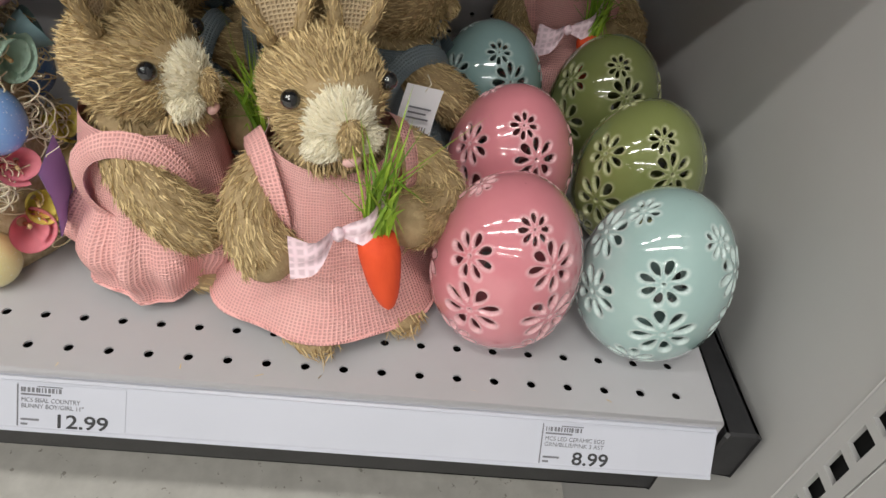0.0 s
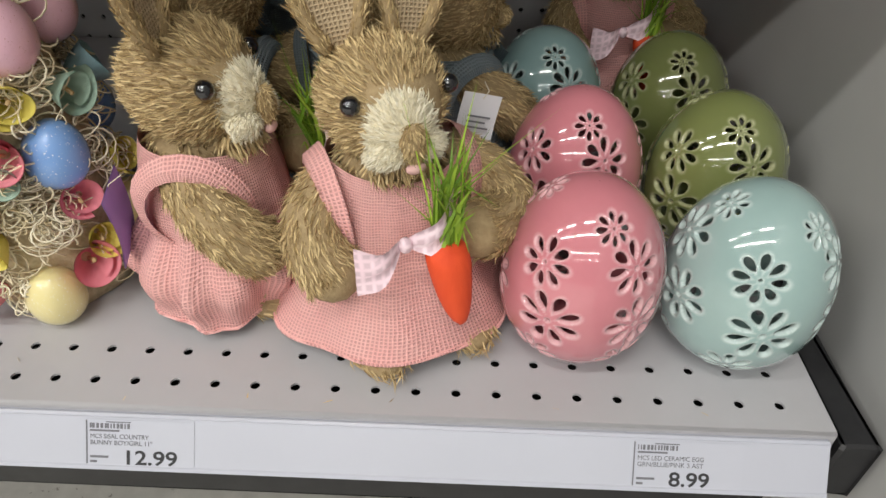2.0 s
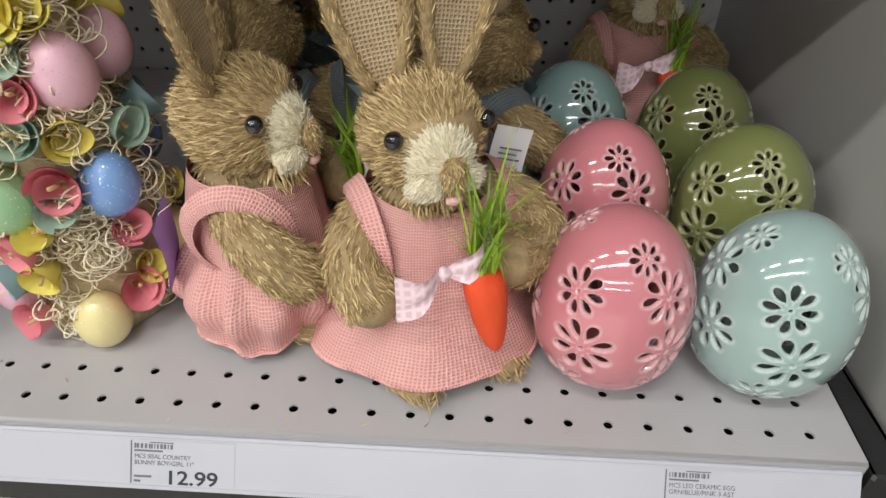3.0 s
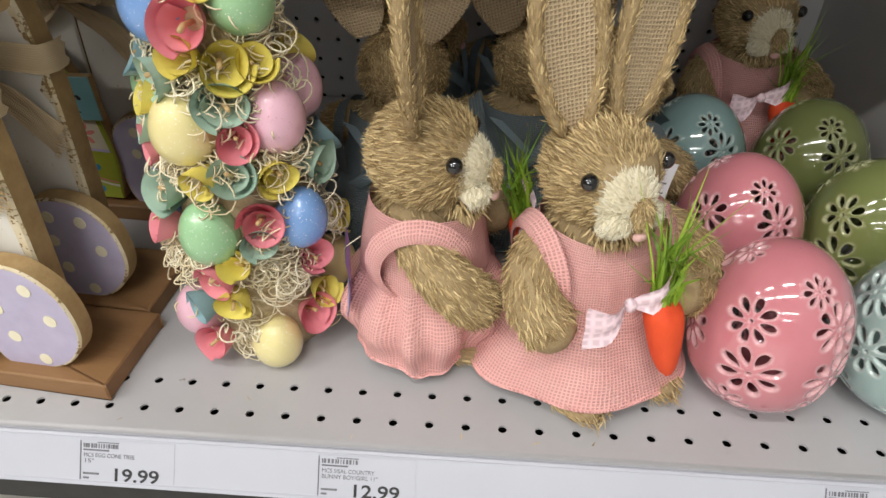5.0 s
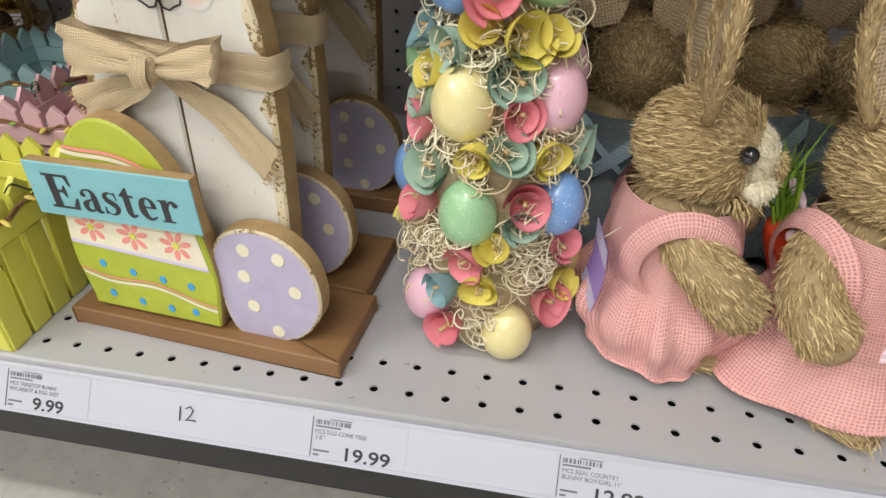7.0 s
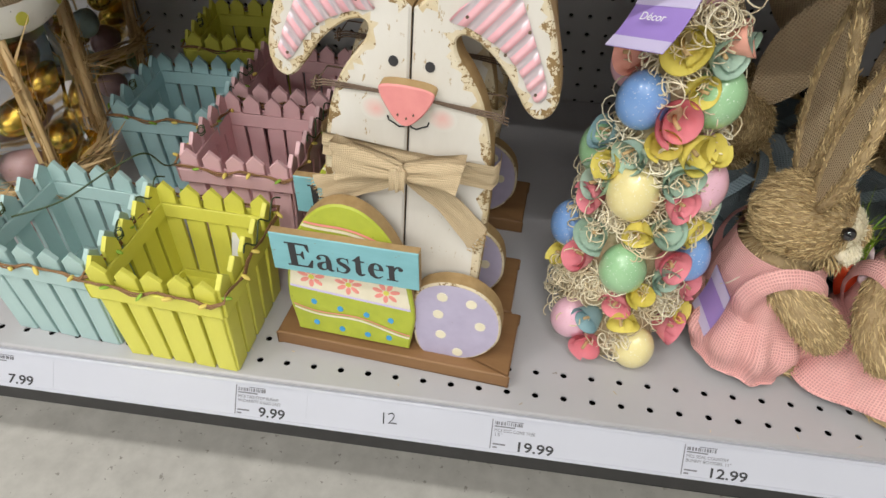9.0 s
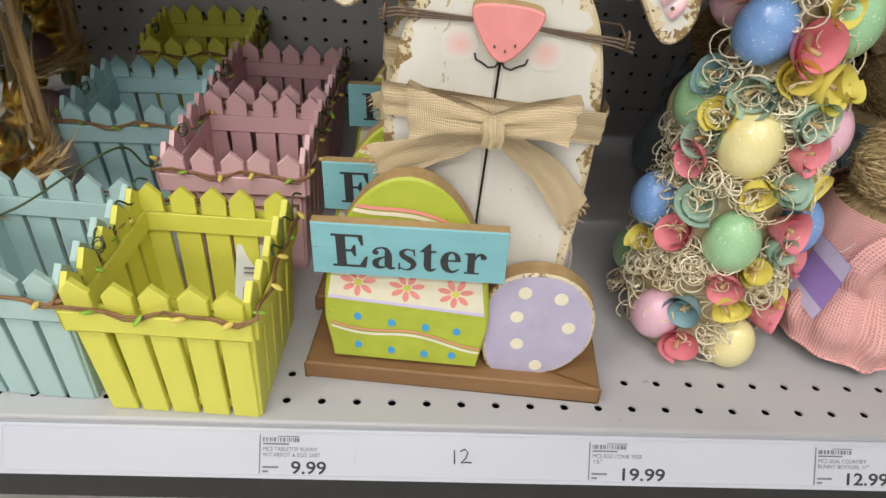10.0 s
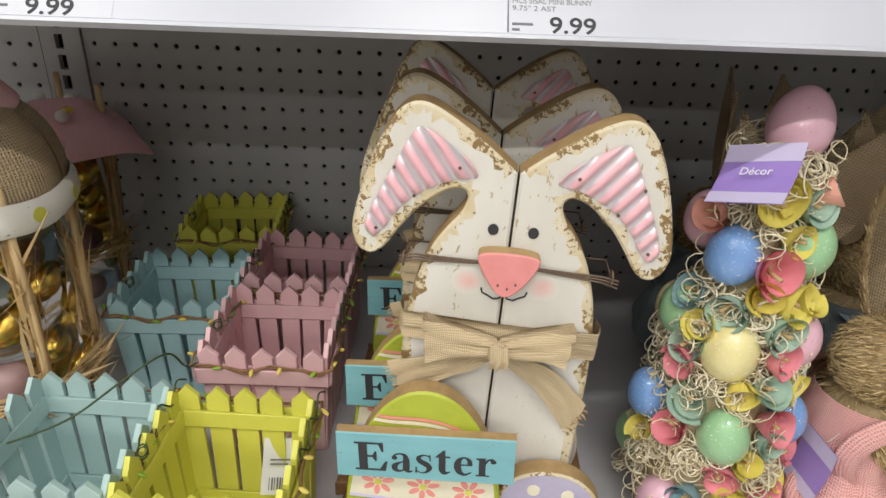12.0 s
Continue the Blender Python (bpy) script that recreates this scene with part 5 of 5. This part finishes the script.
    for sx in (-1, 1):
        b = Build()
        ln = 0.048 if sx < 0 else 0.045
        up = 0.005 if sx < 0 else 0.009
        pts, hv = [], []
        for i in range(15):
            s = i / 14
            a = math.pi * s
            pts.append((sx * ln * max(0.0, math.sin(a)) ** 0.8, -0.020 - 0.014 * s + 0.003 * math.sin(6 * s) if s < 0.5 else -0.035 + 0.012 * (s - 0.5), zc + up * math.sin(a) + 0.002))
            hv.append((0.0020 * sx, 0.002, 0.0038 + (0.0088 + 0.0016 * math.sin(5 * s + sx)) * max(0.0, math.sin(a)) ** 0.55))
        ribbon(b, pts, hv)
        part("loop", b, M_RIBBON, wb)
        b = Build()
        tail = [(0, -0.020, zc - 0.004), (sx * 0.022, -0.017, zc - 0.018), (sx * 0.044, -0.0155, zc - (0.028 if sx < 0 else 0.037)), (sx * (0.067 if sx < 0 else 0.060), -0.014, zc - (0.040 if sx < 0 else 0.060))]
        ribbon(b, [tuple(p) for p in smooth_loop(tail, 4, False)], [Vector((sx * 0.5, 0, 0.86)).normalized() * (0.0034 + 0.0100 * (i / 12) ** 0.7) for i in range(13)])
        part("tail", b, M_RIBBON, wb)
        b = Build()
        rng2 = np.random.RandomState(5)
        e = Vector(tail[-1])
        hvec = Vector((sx * 0.5, 0, 0.86)).normalized() * 0.0132
        root = np.array([e + hvec * t for t in rng2.uniform(-1, 1, 40)])
        b.blades(root, np.tile((sx * 0.8, 0, -0.5), (40, 1)) + rng2.normal(size=(40, 3)) * 0.15, rng2.uniform(0.003, 0.008, 40), 0.0006, 0, 0, rng2)
        part("frayed_end", b, M_RAFFIA, wb)
    b = Build()
    b.ball((0, -0.031, zc + 0.001), (0.0065, 0.0070, 0.0085), 16, 10, 0)
    ribbon(b, [(0.0, -0.0355, zc + 0.0095), (0.001, -0.0390, zc), (0.0, -0.0355, zc - 0.0085)], (0.0058, 0, 0))
    part("knot", b, M_RIBBON, wb)
    # the boards and all that is fixed to them lean a little to one side on the base
    tip = Matrix.Translation((0, 0, 0.07)) @ pose(0, 0, 0, 0, 2.1, 0) @ Matrix.Translation((0, 0, -0.07))
    for ob in wb.children:
        if not ob.name.startswith("base"):
            ob.matrix_basis = tip @ ob.matrix_basis
    # painted egg in front
    def egg_half(z):
        s = (z - 0.020) / 0.157
        return 0.0575 * (max(0.0, 1 - max(0.0, (s - 0.20) / 0.80) ** 2.1)) ** 0.5 * (1 - 0.10 * max(0, 0.25 - s) * 4)
    cx, fy = -0.040, -0.031
    zs = [0.020 + 0.157 * (1 - (1 - k / 26) ** 1.6) for k in range(27)]
    ring = [(cx + egg_half(z) + 0.0003, z) for z in zs] + [(cx - egg_half(z) - 0.0003, z) for z in zs[::-1]]
    b = Build()
    b.board(ring, fy, fy + 0.014, 0, 1, 0, 0.003, 0.0016)
    painted = part("painted_egg", b, [M_LIME, M_MDF], wb, "lime and cream painted wooden egg")

    def band(za, zb, mat, name, wave=0.0, lift=0.0005, tilt=0.0):
        b = Build()
        rows = []
        for i in range(25):
            row = []
            for z in (za, zb):
                w = max(0.004, egg_half(z) - 0.0025)
                u = (i / 12 - 1) * w
                zz = z + wave * math.sin(u * 75 + 1) + tilt * u
                row.append((cx + u, fy - lift, zz))
            rows.append(row)
        b.grid(rows, 0, None, False)
        part(name, b, mat, painted)
    band(0.077, 0.106, M_CREAMP, "cream_band", 0.0, 0.0005, -0.05)
    band(0.0745, 0.0772, M_TAGLIGHT, "lilac_line", 0.0, 0.0007, -0.05)
    band(0.044, 0.0465, M_CREAMP, "white_wave", 0.003, 0.0006, -0.12)
    band(0.0480, 0.0496, M_PETAL, "coral_wave", 0.003, 0.0006, -0.12)
    band(0.146, 0.1490, M_CREAMP, "white_wave", 0.003, 0.0006, -0.20)
    band(0.150, 0.1525, M_PETAL, "coral_wave", 0.003, 0.0006, -0.20)
    b = Build()
    for dx, dz in ((-0.034, 0.0615), (-0.010, 0.058), (0.014, 0.0565), (0.036, 0.055), (-0.034, 0.034), (-0.010, 0.031), (0.014, 0.030), (0.034, 0.031)):
        b = Build()
        disc(b, cx + dx, dz, 0.0027, 0.0033, fy)
        part("blue_dot", b, M_DOTBLUE, painted)
    for dx in (-0.033, 0.0, 0.033):
        b = Build()
        for k in range(7):
            a = math.pi * (0.08 + k / 7 * 1.95)
            disc(b, cx + dx + math.cos(a) * 0.0078, 0.0915 - 0.05 * dx + math.sin(a) * 0.0078, 0.0046, 0.0022, fy - 0.0005, 0, 10, 0.0004, a)
        disc(b, cx + dx, 0.0915 - 0.05 * dx, 0.0026, 0.0026, fy - 0.0006, 1, 10)
        part("painted_flower", b, [M_PETAL, M_FENCE["yellow"]], painted)
    # sign board
    b = Build()
    b.board([(-0.062, -0.0195), (0.062, -0.0200), (0.0625, 0.0205), (-0.061, 0.0205)], -0.004, 0.004, 0, 1, 0, 0.002, 0.0008)
    sign = part("sign_board", b, [M_SIGN, M_MDF], wb, "aqua sign board reading Easter", pose(-0.039, -0.0365, 0.127, 0, -2, 0))
    serif_word("Easter", 0.0255, 0.098, M_INK, sign, pose(-0.0485, -0.0043, -0.0125, 90, 0, 0))
    # haunch
    hx, hz = 0.052, 0.066
    ring = smooth_loop([(-0.030, -0.050), (0.008, -0.0515), (0.030, -0.036), (0.040, -0.012), (0.036, 0.018), (0.020, 0.037), (0.0, 0.043), (-0.020, 0.039), (-0.034, 0.026), (-0.038, 0.0)], 6)
    b = Build()
    b.board([(hx + p[0], hz + p[1]) for p in ring], -0.026, -0.012, 0, 1, 2, 0.0022, 0.0014)
    leg = part("haunch", b, [M_LILAC, M_MDF, M_WORN], wb, "lilac wooden haunch with cream dots")
    b = Build()
    for dx, dz in ((-0.012, 0.028), (0.013, 0.025), (-0.015, 0.004), (0.022, -0.003), (-0.012, -0.024), (0.004, -0.046)):
        b = Build()
        disc(b, hx + dx, hz + dz * 0.92, 0.0047, 0.0051, -0.026)
        part("cream_dot", b, M_DOTCREAM, leg)
    return wb


WB = "white wooden bunny with pink tin ears and Easter sign"
wb = wooden_bunny(pose(-0.686, 0.0795, SHELF, 0, 0, -5), WB)
for y, dx in ((0.156, -0.003), (0.292, 0.002)):
    tagged(copy_thing(wb, pose(-0.686 + dx, y, SHELF, 0, 0, -4)), WB + ", behind another")


# ---- picket fence baskets ----
def fence_basket(at, colour, label, vines=True, seed=1):
    """Square planter with slatted sides and pointed pickets, slightly flared; stands on z = 0."""
    bk = thing("fence_basket", label, "basket", at, "picket fence baskets")
    mat = M_FENCE[colour]
    W, D, H = 0.122, 0.122, 0.1185
    flare = 0.042
    rng = random.Random(seed)

    def picket():
        b = Build()
        w, t = 0.0091, 0.0022
        prof = [(-w, 0.0), (w, 0.0), (w, H - 0.0095), (0.0, H), (-w, H - 0.0095)]
        b.board(prof, -t, t, 0, 0, 0, 0.0012, 0.0007)
        return b.mesh("picket", [mat])
    pm = picket()
    for side in range(4):
        base = pose(0, 0, 0, 0, 0, 90 * side)
        for k in range(5):
            u = (k - 2) * 0.0228
            m = base @ Matrix.Translation((u * 0.93, -D / 2 + 0.010, 0.001)) @ pose(0, 0, 0, math.degrees(flare), math.degrees(flare) * (k - 2) * 0.42 + rng.uniform(-0.8, 0.8), 0)
            ob = new("picket", pm)
            ob.matrix_basis = m @ Matrix.Diagonal((1, 1, 1 + rng.uniform(-0.012, 0.012), 1))
            ob.parent = bk
        for z0, z1, off in ((0.082, 0.0985, -0.0050), (0.081, 0.097, 0.0036), (0.004, 0.014, 0.0036)):
            b = Build()
            L = W / 2 - 0.010 + flare * z0 + (0.0045 if off < 0 else -0.004)
            b.box((-L, -0.0020, z0), (L, 0.0020, z1), 0, 0.0008)
            ob = part("rail", b, mat, bk)
            ob.matrix_basis = base @ Matrix.Translation((0, -D / 2 + 0.010 + off, 0)) @ pose(0, 0, 0, math.degrees(flare), 0, 0)
    b = Build()
    b.box((-W / 2 + 0.013, -D / 2 + 0.013, 0.002), (W / 2 - 0.013, D / 2 - 0.013, 0.006), 0, 0.0008)
    part("bottom", b, mat, bk)
    if vines:
        r = D / 2 - 0.010 + flare * 0.105 + 0.0065
        corners = [(-r, -r), (r, -r), (r, r), (-r, r)]
        path = []
        for i in range(4):
            a, c = Vector(corners[i]), Vector(corners[(i + 1) % 4])
            for s in range(14):
                p = a.lerp(c, s / 14)
                path.append((p[0] + 0.0015 * math.sin(i * 9 + s * 1.3), p[1] + 0.0015 * math.cos(s * 1.7), 0.1010 + 0.0020 * math.sin(s * 0.9 + i)))
        path.append(path[0])
        b = Build()
        b.tube(path, 0.0011, 6, 0)
        b.tube([(x * 1.012, y * 1.012, z + 0.0026 * math.sin(k * 0.9)) for k, (x, y, z) in enumerate(path)], 0.0008, 5, 0)
        part("vine", b, M_VINE, bk, "twisted brown vine")
        for k in range(3, len(path), 3):
            p = Vector(path[k])
            out = Vector((p[0], p[1], 0)).normalized()
            b = Build()
            d = Vector((rng.uniform(-1, 1), rng.uniform(-1, 1), rng.uniform(-0.4, 0.6))).normalized()
            green = rng.random() < 0.5
            m = d.to_track_quat("Z", "Y").to_matrix().to_4x4()
            b.ball(p + out * 0.003, (0.0020, 0.0012 if green else 0.0019, 0.0044), 8, 6, 0, m)
            part("leaf" if green else "bud", b, M_LEAF if green else M_BUD, bk)
        b = Build()
        x, y, z = r, r, 0.101
        pts = [(x + 0.002 * math.cos(2.2 * k), y * (1 - k * 0.16) + 0.002, z + 0.012 + 0.006 * math.sin(1.9 * k)) for k in range(9)]
        b.tube([tuple(p) for p in smooth_loop(pts, 4, False)], 0.0008, 4, 0)
        part("wire_tendril", b, M_GREENWIRE, bk, "dark green curling wire")
        b = Build()
        b.tube([(-x + 0.010 + 0.004 * math.cos(k * 0.8), -y * 0.2 + 0.003 * math.sin(k * 0.8), 0.110 + 0.004 * math.sin(k * 0.8) + 0.0003 * k) for k in range(18)], 0.0007, 4, 0)
        part("wire_tendril", b, M_GREENWIRE, bk, "dark green curling wire")
    return bk


fence_basket(pose(-0.877, 0.069, SHELF, 0, 0, -3), "yellow", "bright yellow wooden picket fence basket with vine rim", seed=1)
fence_basket(pose(-0.994, 0.082, SHELF, 0, 0, -4), "aqua", "pale aqua wooden picket fence basket with vine rim", seed=2)
fence_basket(pose(-0.872, 0.235, SHELF, 0, 0, -1), "pink", "dusty pink wooden picket fence basket with vine rim", seed=3)
fence_basket(pose(-0.984, 0.312, SHELF, 0, 0, 1), "teal", "blue-green wooden picket fence basket with vine rim", seed=4)
fence_basket(pose(-0.868, 0.368, SHELF, 0, 0, -2), "pink", "dusty pink wooden picket fence basket standing in shade", seed=5)
fence_basket(pose(-0.975, 0.482, SHELF, 0, 0, 4), "yellow", "yellow wooden picket fence basket standing in shade at the back", seed=6)
card_tag(pose(-0.850, 0.108, 0.520, -14, 8, 10), 0.030, 0.052, (M_PAPER, M_PAPER), "white paper price tag with a barcode inside the yellow basket", 2)
b = Build()
b.tube([tuple(p) for p in smooth_loop([(-1.02, 0.055, 0.622), (-0.985, 0.075, 0.628), (-0.955, 0.11, 0.640), (-0.935, 0.135, 0.643), (-0.928, 0.15, 0.62), (-0.925, 0.165, 0.612)], 6, False)], 0.0009, 5)
tagged(part("wire_tendril", b, M_GREENWIRE), "thin green florist wire stretched between the baskets", "wire")


# ---- raffia egg holders in burlap hats ----
def raffia_holder(at, label, hat=True):
    rh = thing("egg_holder", label, "easter basket", at, "raffia egg holders")
    rng = np.random.RandomState(7)
    rnd = random.Random(7)
    n = 5
    for k in range(n):
        a = 2 * math.pi * k / n + 0.5
        b = Build()
        foot, top = Vector((math.cos(a) * 0.070, math.sin(a) * 0.070, 0.0)), Vector((math.cos(a) * 0.082, math.sin(a) * 0.082, 0.275))
        cnt = 64
        t = rng.uniform(0, 0.75, cnt)
        root = np.array([foot.lerp(top, s) for s in t]) + rng.normal(size=(cnt, 3)) * 0.0042
        root[:, 2] = np.maximum(root[:, 2], 0.001)
        d = np.array((top - foot).normalized())
        b.blades(root, np.tile(d, (cnt, 1)) + rng.normal(size=(cnt, 3)) * 0.025, rng.uniform(0.05, 0.09, cnt), 0.0036, 0, 0, rng)
        b.tube([foot, foot.lerp(top, 0.5) + Vector((0.002, 0, 0)), top], 0.0038, 6, 0)
        tagged(part("raffia_leg", b, M_RAFFIA, rh), kind="stuff")
    for z, r in ((0.085, 0.074),):
        b = Build()
        cnt = 240
        a = rng.uniform(0, 2 * np.pi, cnt)
        rr = r + rng.normal(size=cnt) * 0.004
        root = np.stack([np.cos(a) * rr, np.sin(a) * rr, z + rng.normal(size=cnt) * 0.007], 1)
        way = np.stack([-np.sin(a), np.cos(a), rng.normal(size=cnt) * 0.10], 1)
        b.blades(root, way, rng.uniform(0.03, 0.06, cnt), 0.0030, 0, 0, rng)
        tagged(part("raffia_ring", b, M_RAFFIA, rh), kind="stuff")
    kinds = list(M_SPECKEGG.items())
    for k in range(34):
        z = 0.022 + 0.235 * k / 34
        a = k * 2.4
        r = 0.044 + 0.011 * math.sin(k * 1.7)
        b = Build()
        b.ball((0, 0, 0), (0.0170, 0.0170, 0.022), 14, 10, 0, None, 0.1)
        gold = k % 5 in (1, 3)
        key, mat = kinds[k % 4]
        m = M_GOLD if gold else mat
        part("speckled_egg", b, m, rh, "gold foil egg" if gold else key + " speckled egg",
             pose(math.cos(a) * r, math.sin(a) * r, z, rnd.uniform(0, 180), rnd.uniform(0, 90), 0))
    if hat:
        prof = [(0.083, 0.250), (0.085, 0.262), (0.083, 0.280), (0.075, 0.302), (0.060, 0.318), (0.046, 0.324)]
        b = Build()
        prof2 = smooth_loop([(p[0], p[1]) for p in prof], 4, False)
        rows = [[(math.cos(2 * math.pi * j / 40) * p[0] * (1 + 0.02 * math.sin(5 * j)), math.sin(2 * math.pi * j / 40) * p[0], p[1]) for j in range(41)] for p in prof2]
        cl = [[(j * 0.0125, i * 0.006, 0) for j in range(41)] for i in range(len(prof2))]
        b.grid(rows, 0, cl)
        part("burlap_crown", b, M_BURLAP, rh, "natural burlap hat")
        b = Build()
        b.grid([[(math.cos(2 * math.pi * j / 40) * r, math.sin(2 * math.pi * j / 40) * r, z + 0.002 * math.sin(j * 0.8)) for j in range(41)] for r, z in ((0.086, 0.236), (0.091, 0.242), (0.0905, 0.256), (0.087, 0.262))], 0)
        part("floral_band", b, M_FLORAL, rh, "white ribbon printed with yellow flowers")
        for k in range(12):
            b = Build()
            a = 2 * math.pi * k / 12
            m = pose(0, 0, 0, 0, 0, math.degrees(a))
            vs = [m @ Vector((0.0915, math.cos(t) * 0.006, 0.249 + math.sin(t) * 0.006)) for t in [2 * math.pi * i / 10 for i in range(10)]]
            b.add(vs, [tuple(range(10))], 0)
            part("printed_flower", b, M_FENCE["yellow"], rh)
        b = Build()
        rows = [[(math.cos(2 * math.pi * j / 30) * r * (1 + 0.06 * math.sin(3 * 2 * math.pi * j / 30)), math.sin(2 * math.pi * j / 30) * r, z + 0.008 * math.sin(2 * 2 * math.pi * j / 30)) for j in range(31)]
                for r, z in ((0.060, 0.316), (0.046, 0.334), (0.030, 0.362), (0.004, 0.380))]
        b.grid(rows, 0)
        part("felt_tip", b, M_PINKFELT, rh, "pale pink felt hat tip")
    b = Build()
    rows = [[(math.cos(2 * math.pi * j / 24) * (0.066 + 0.005 * math.sin(7 * j + i * 2)), math.sin(2 * math.pi * j / 24) * (0.066 + 0.005 * math.sin(5 * j + i)), 0.010 + 0.045 * i) for j in range(25)] for i in range(6)]
    b.grid(rows, 0)
    wrap = part("cellophane", b, M_FILM, rh, "clear crinkled cellophane wrap")
    wrap.visible_shadow = False
    return rh


raffia_holder(pose(-1.110, 0.194, SHELF, 0, 0, 10), "raffia egg holder wrapped in cellophane under a burlap hat")
holder = raffia_holder(pose(-1.190, 0.440, SHELF, 0, 0, 60), "raffia egg holder with a pale pink felt hat in shade", False)
b = Build()
rows = [[(math.cos(2 * math.pi * j / 40) * r * (1 + 0.05 * math.sin(5 * 2 * math.pi * j / 40)), math.sin(2 * math.pi * j / 40) * r, z + 0.010 * math.sin(3 * 2 * math.pi * j / 40) * r / 0.1) for j in range(41)]
        for r, z in ((0.088, 0.215), (0.080, 0.226), (0.060, 0.240), (0.040, 0.252), (0.012, 0.262), (0.001, 0.263))]
b.grid(rows, 0)
part("felt_hat", b, M_PINKFELT, holder, "pale pink felt hat", pose(0, 0, 0, 6, 10, 0))
for k in range(9):
    b = Build()
    a = 2 * math.pi * k / 9
    b.ball((math.cos(a) * 0.058, math.sin(a) * 0.058, 0.250), (0.007, 0.007, 0.007), 12, 8)
    part("pompom", b, M_FLORAL, holder)

# ---- bits of straw fallen on the deck ----
rng = np.random.RandomState(21)
b = Build()
cnt = 26
root = np.stack([rng.uniform(-0.95, -0.02, cnt), rng.choice((0.020, 0.043, 0.064), cnt) + rng.uniform(-0.003, 0.003, cnt), np.full(cnt, SHELF + 0.0006)], 1)
way = np.stack([rng.normal(size=cnt), rng.normal(size=cnt), np.zeros(cnt)], 1)
b.blades(root, way, rng.uniform(0.002, 0.007, cnt), 0.0007, 0, 0, rng, 0.0)
tagged(part("straw_bits", b, M_STRAW), "small bits of straw fallen on the shelf", "debris", kind="stuff")
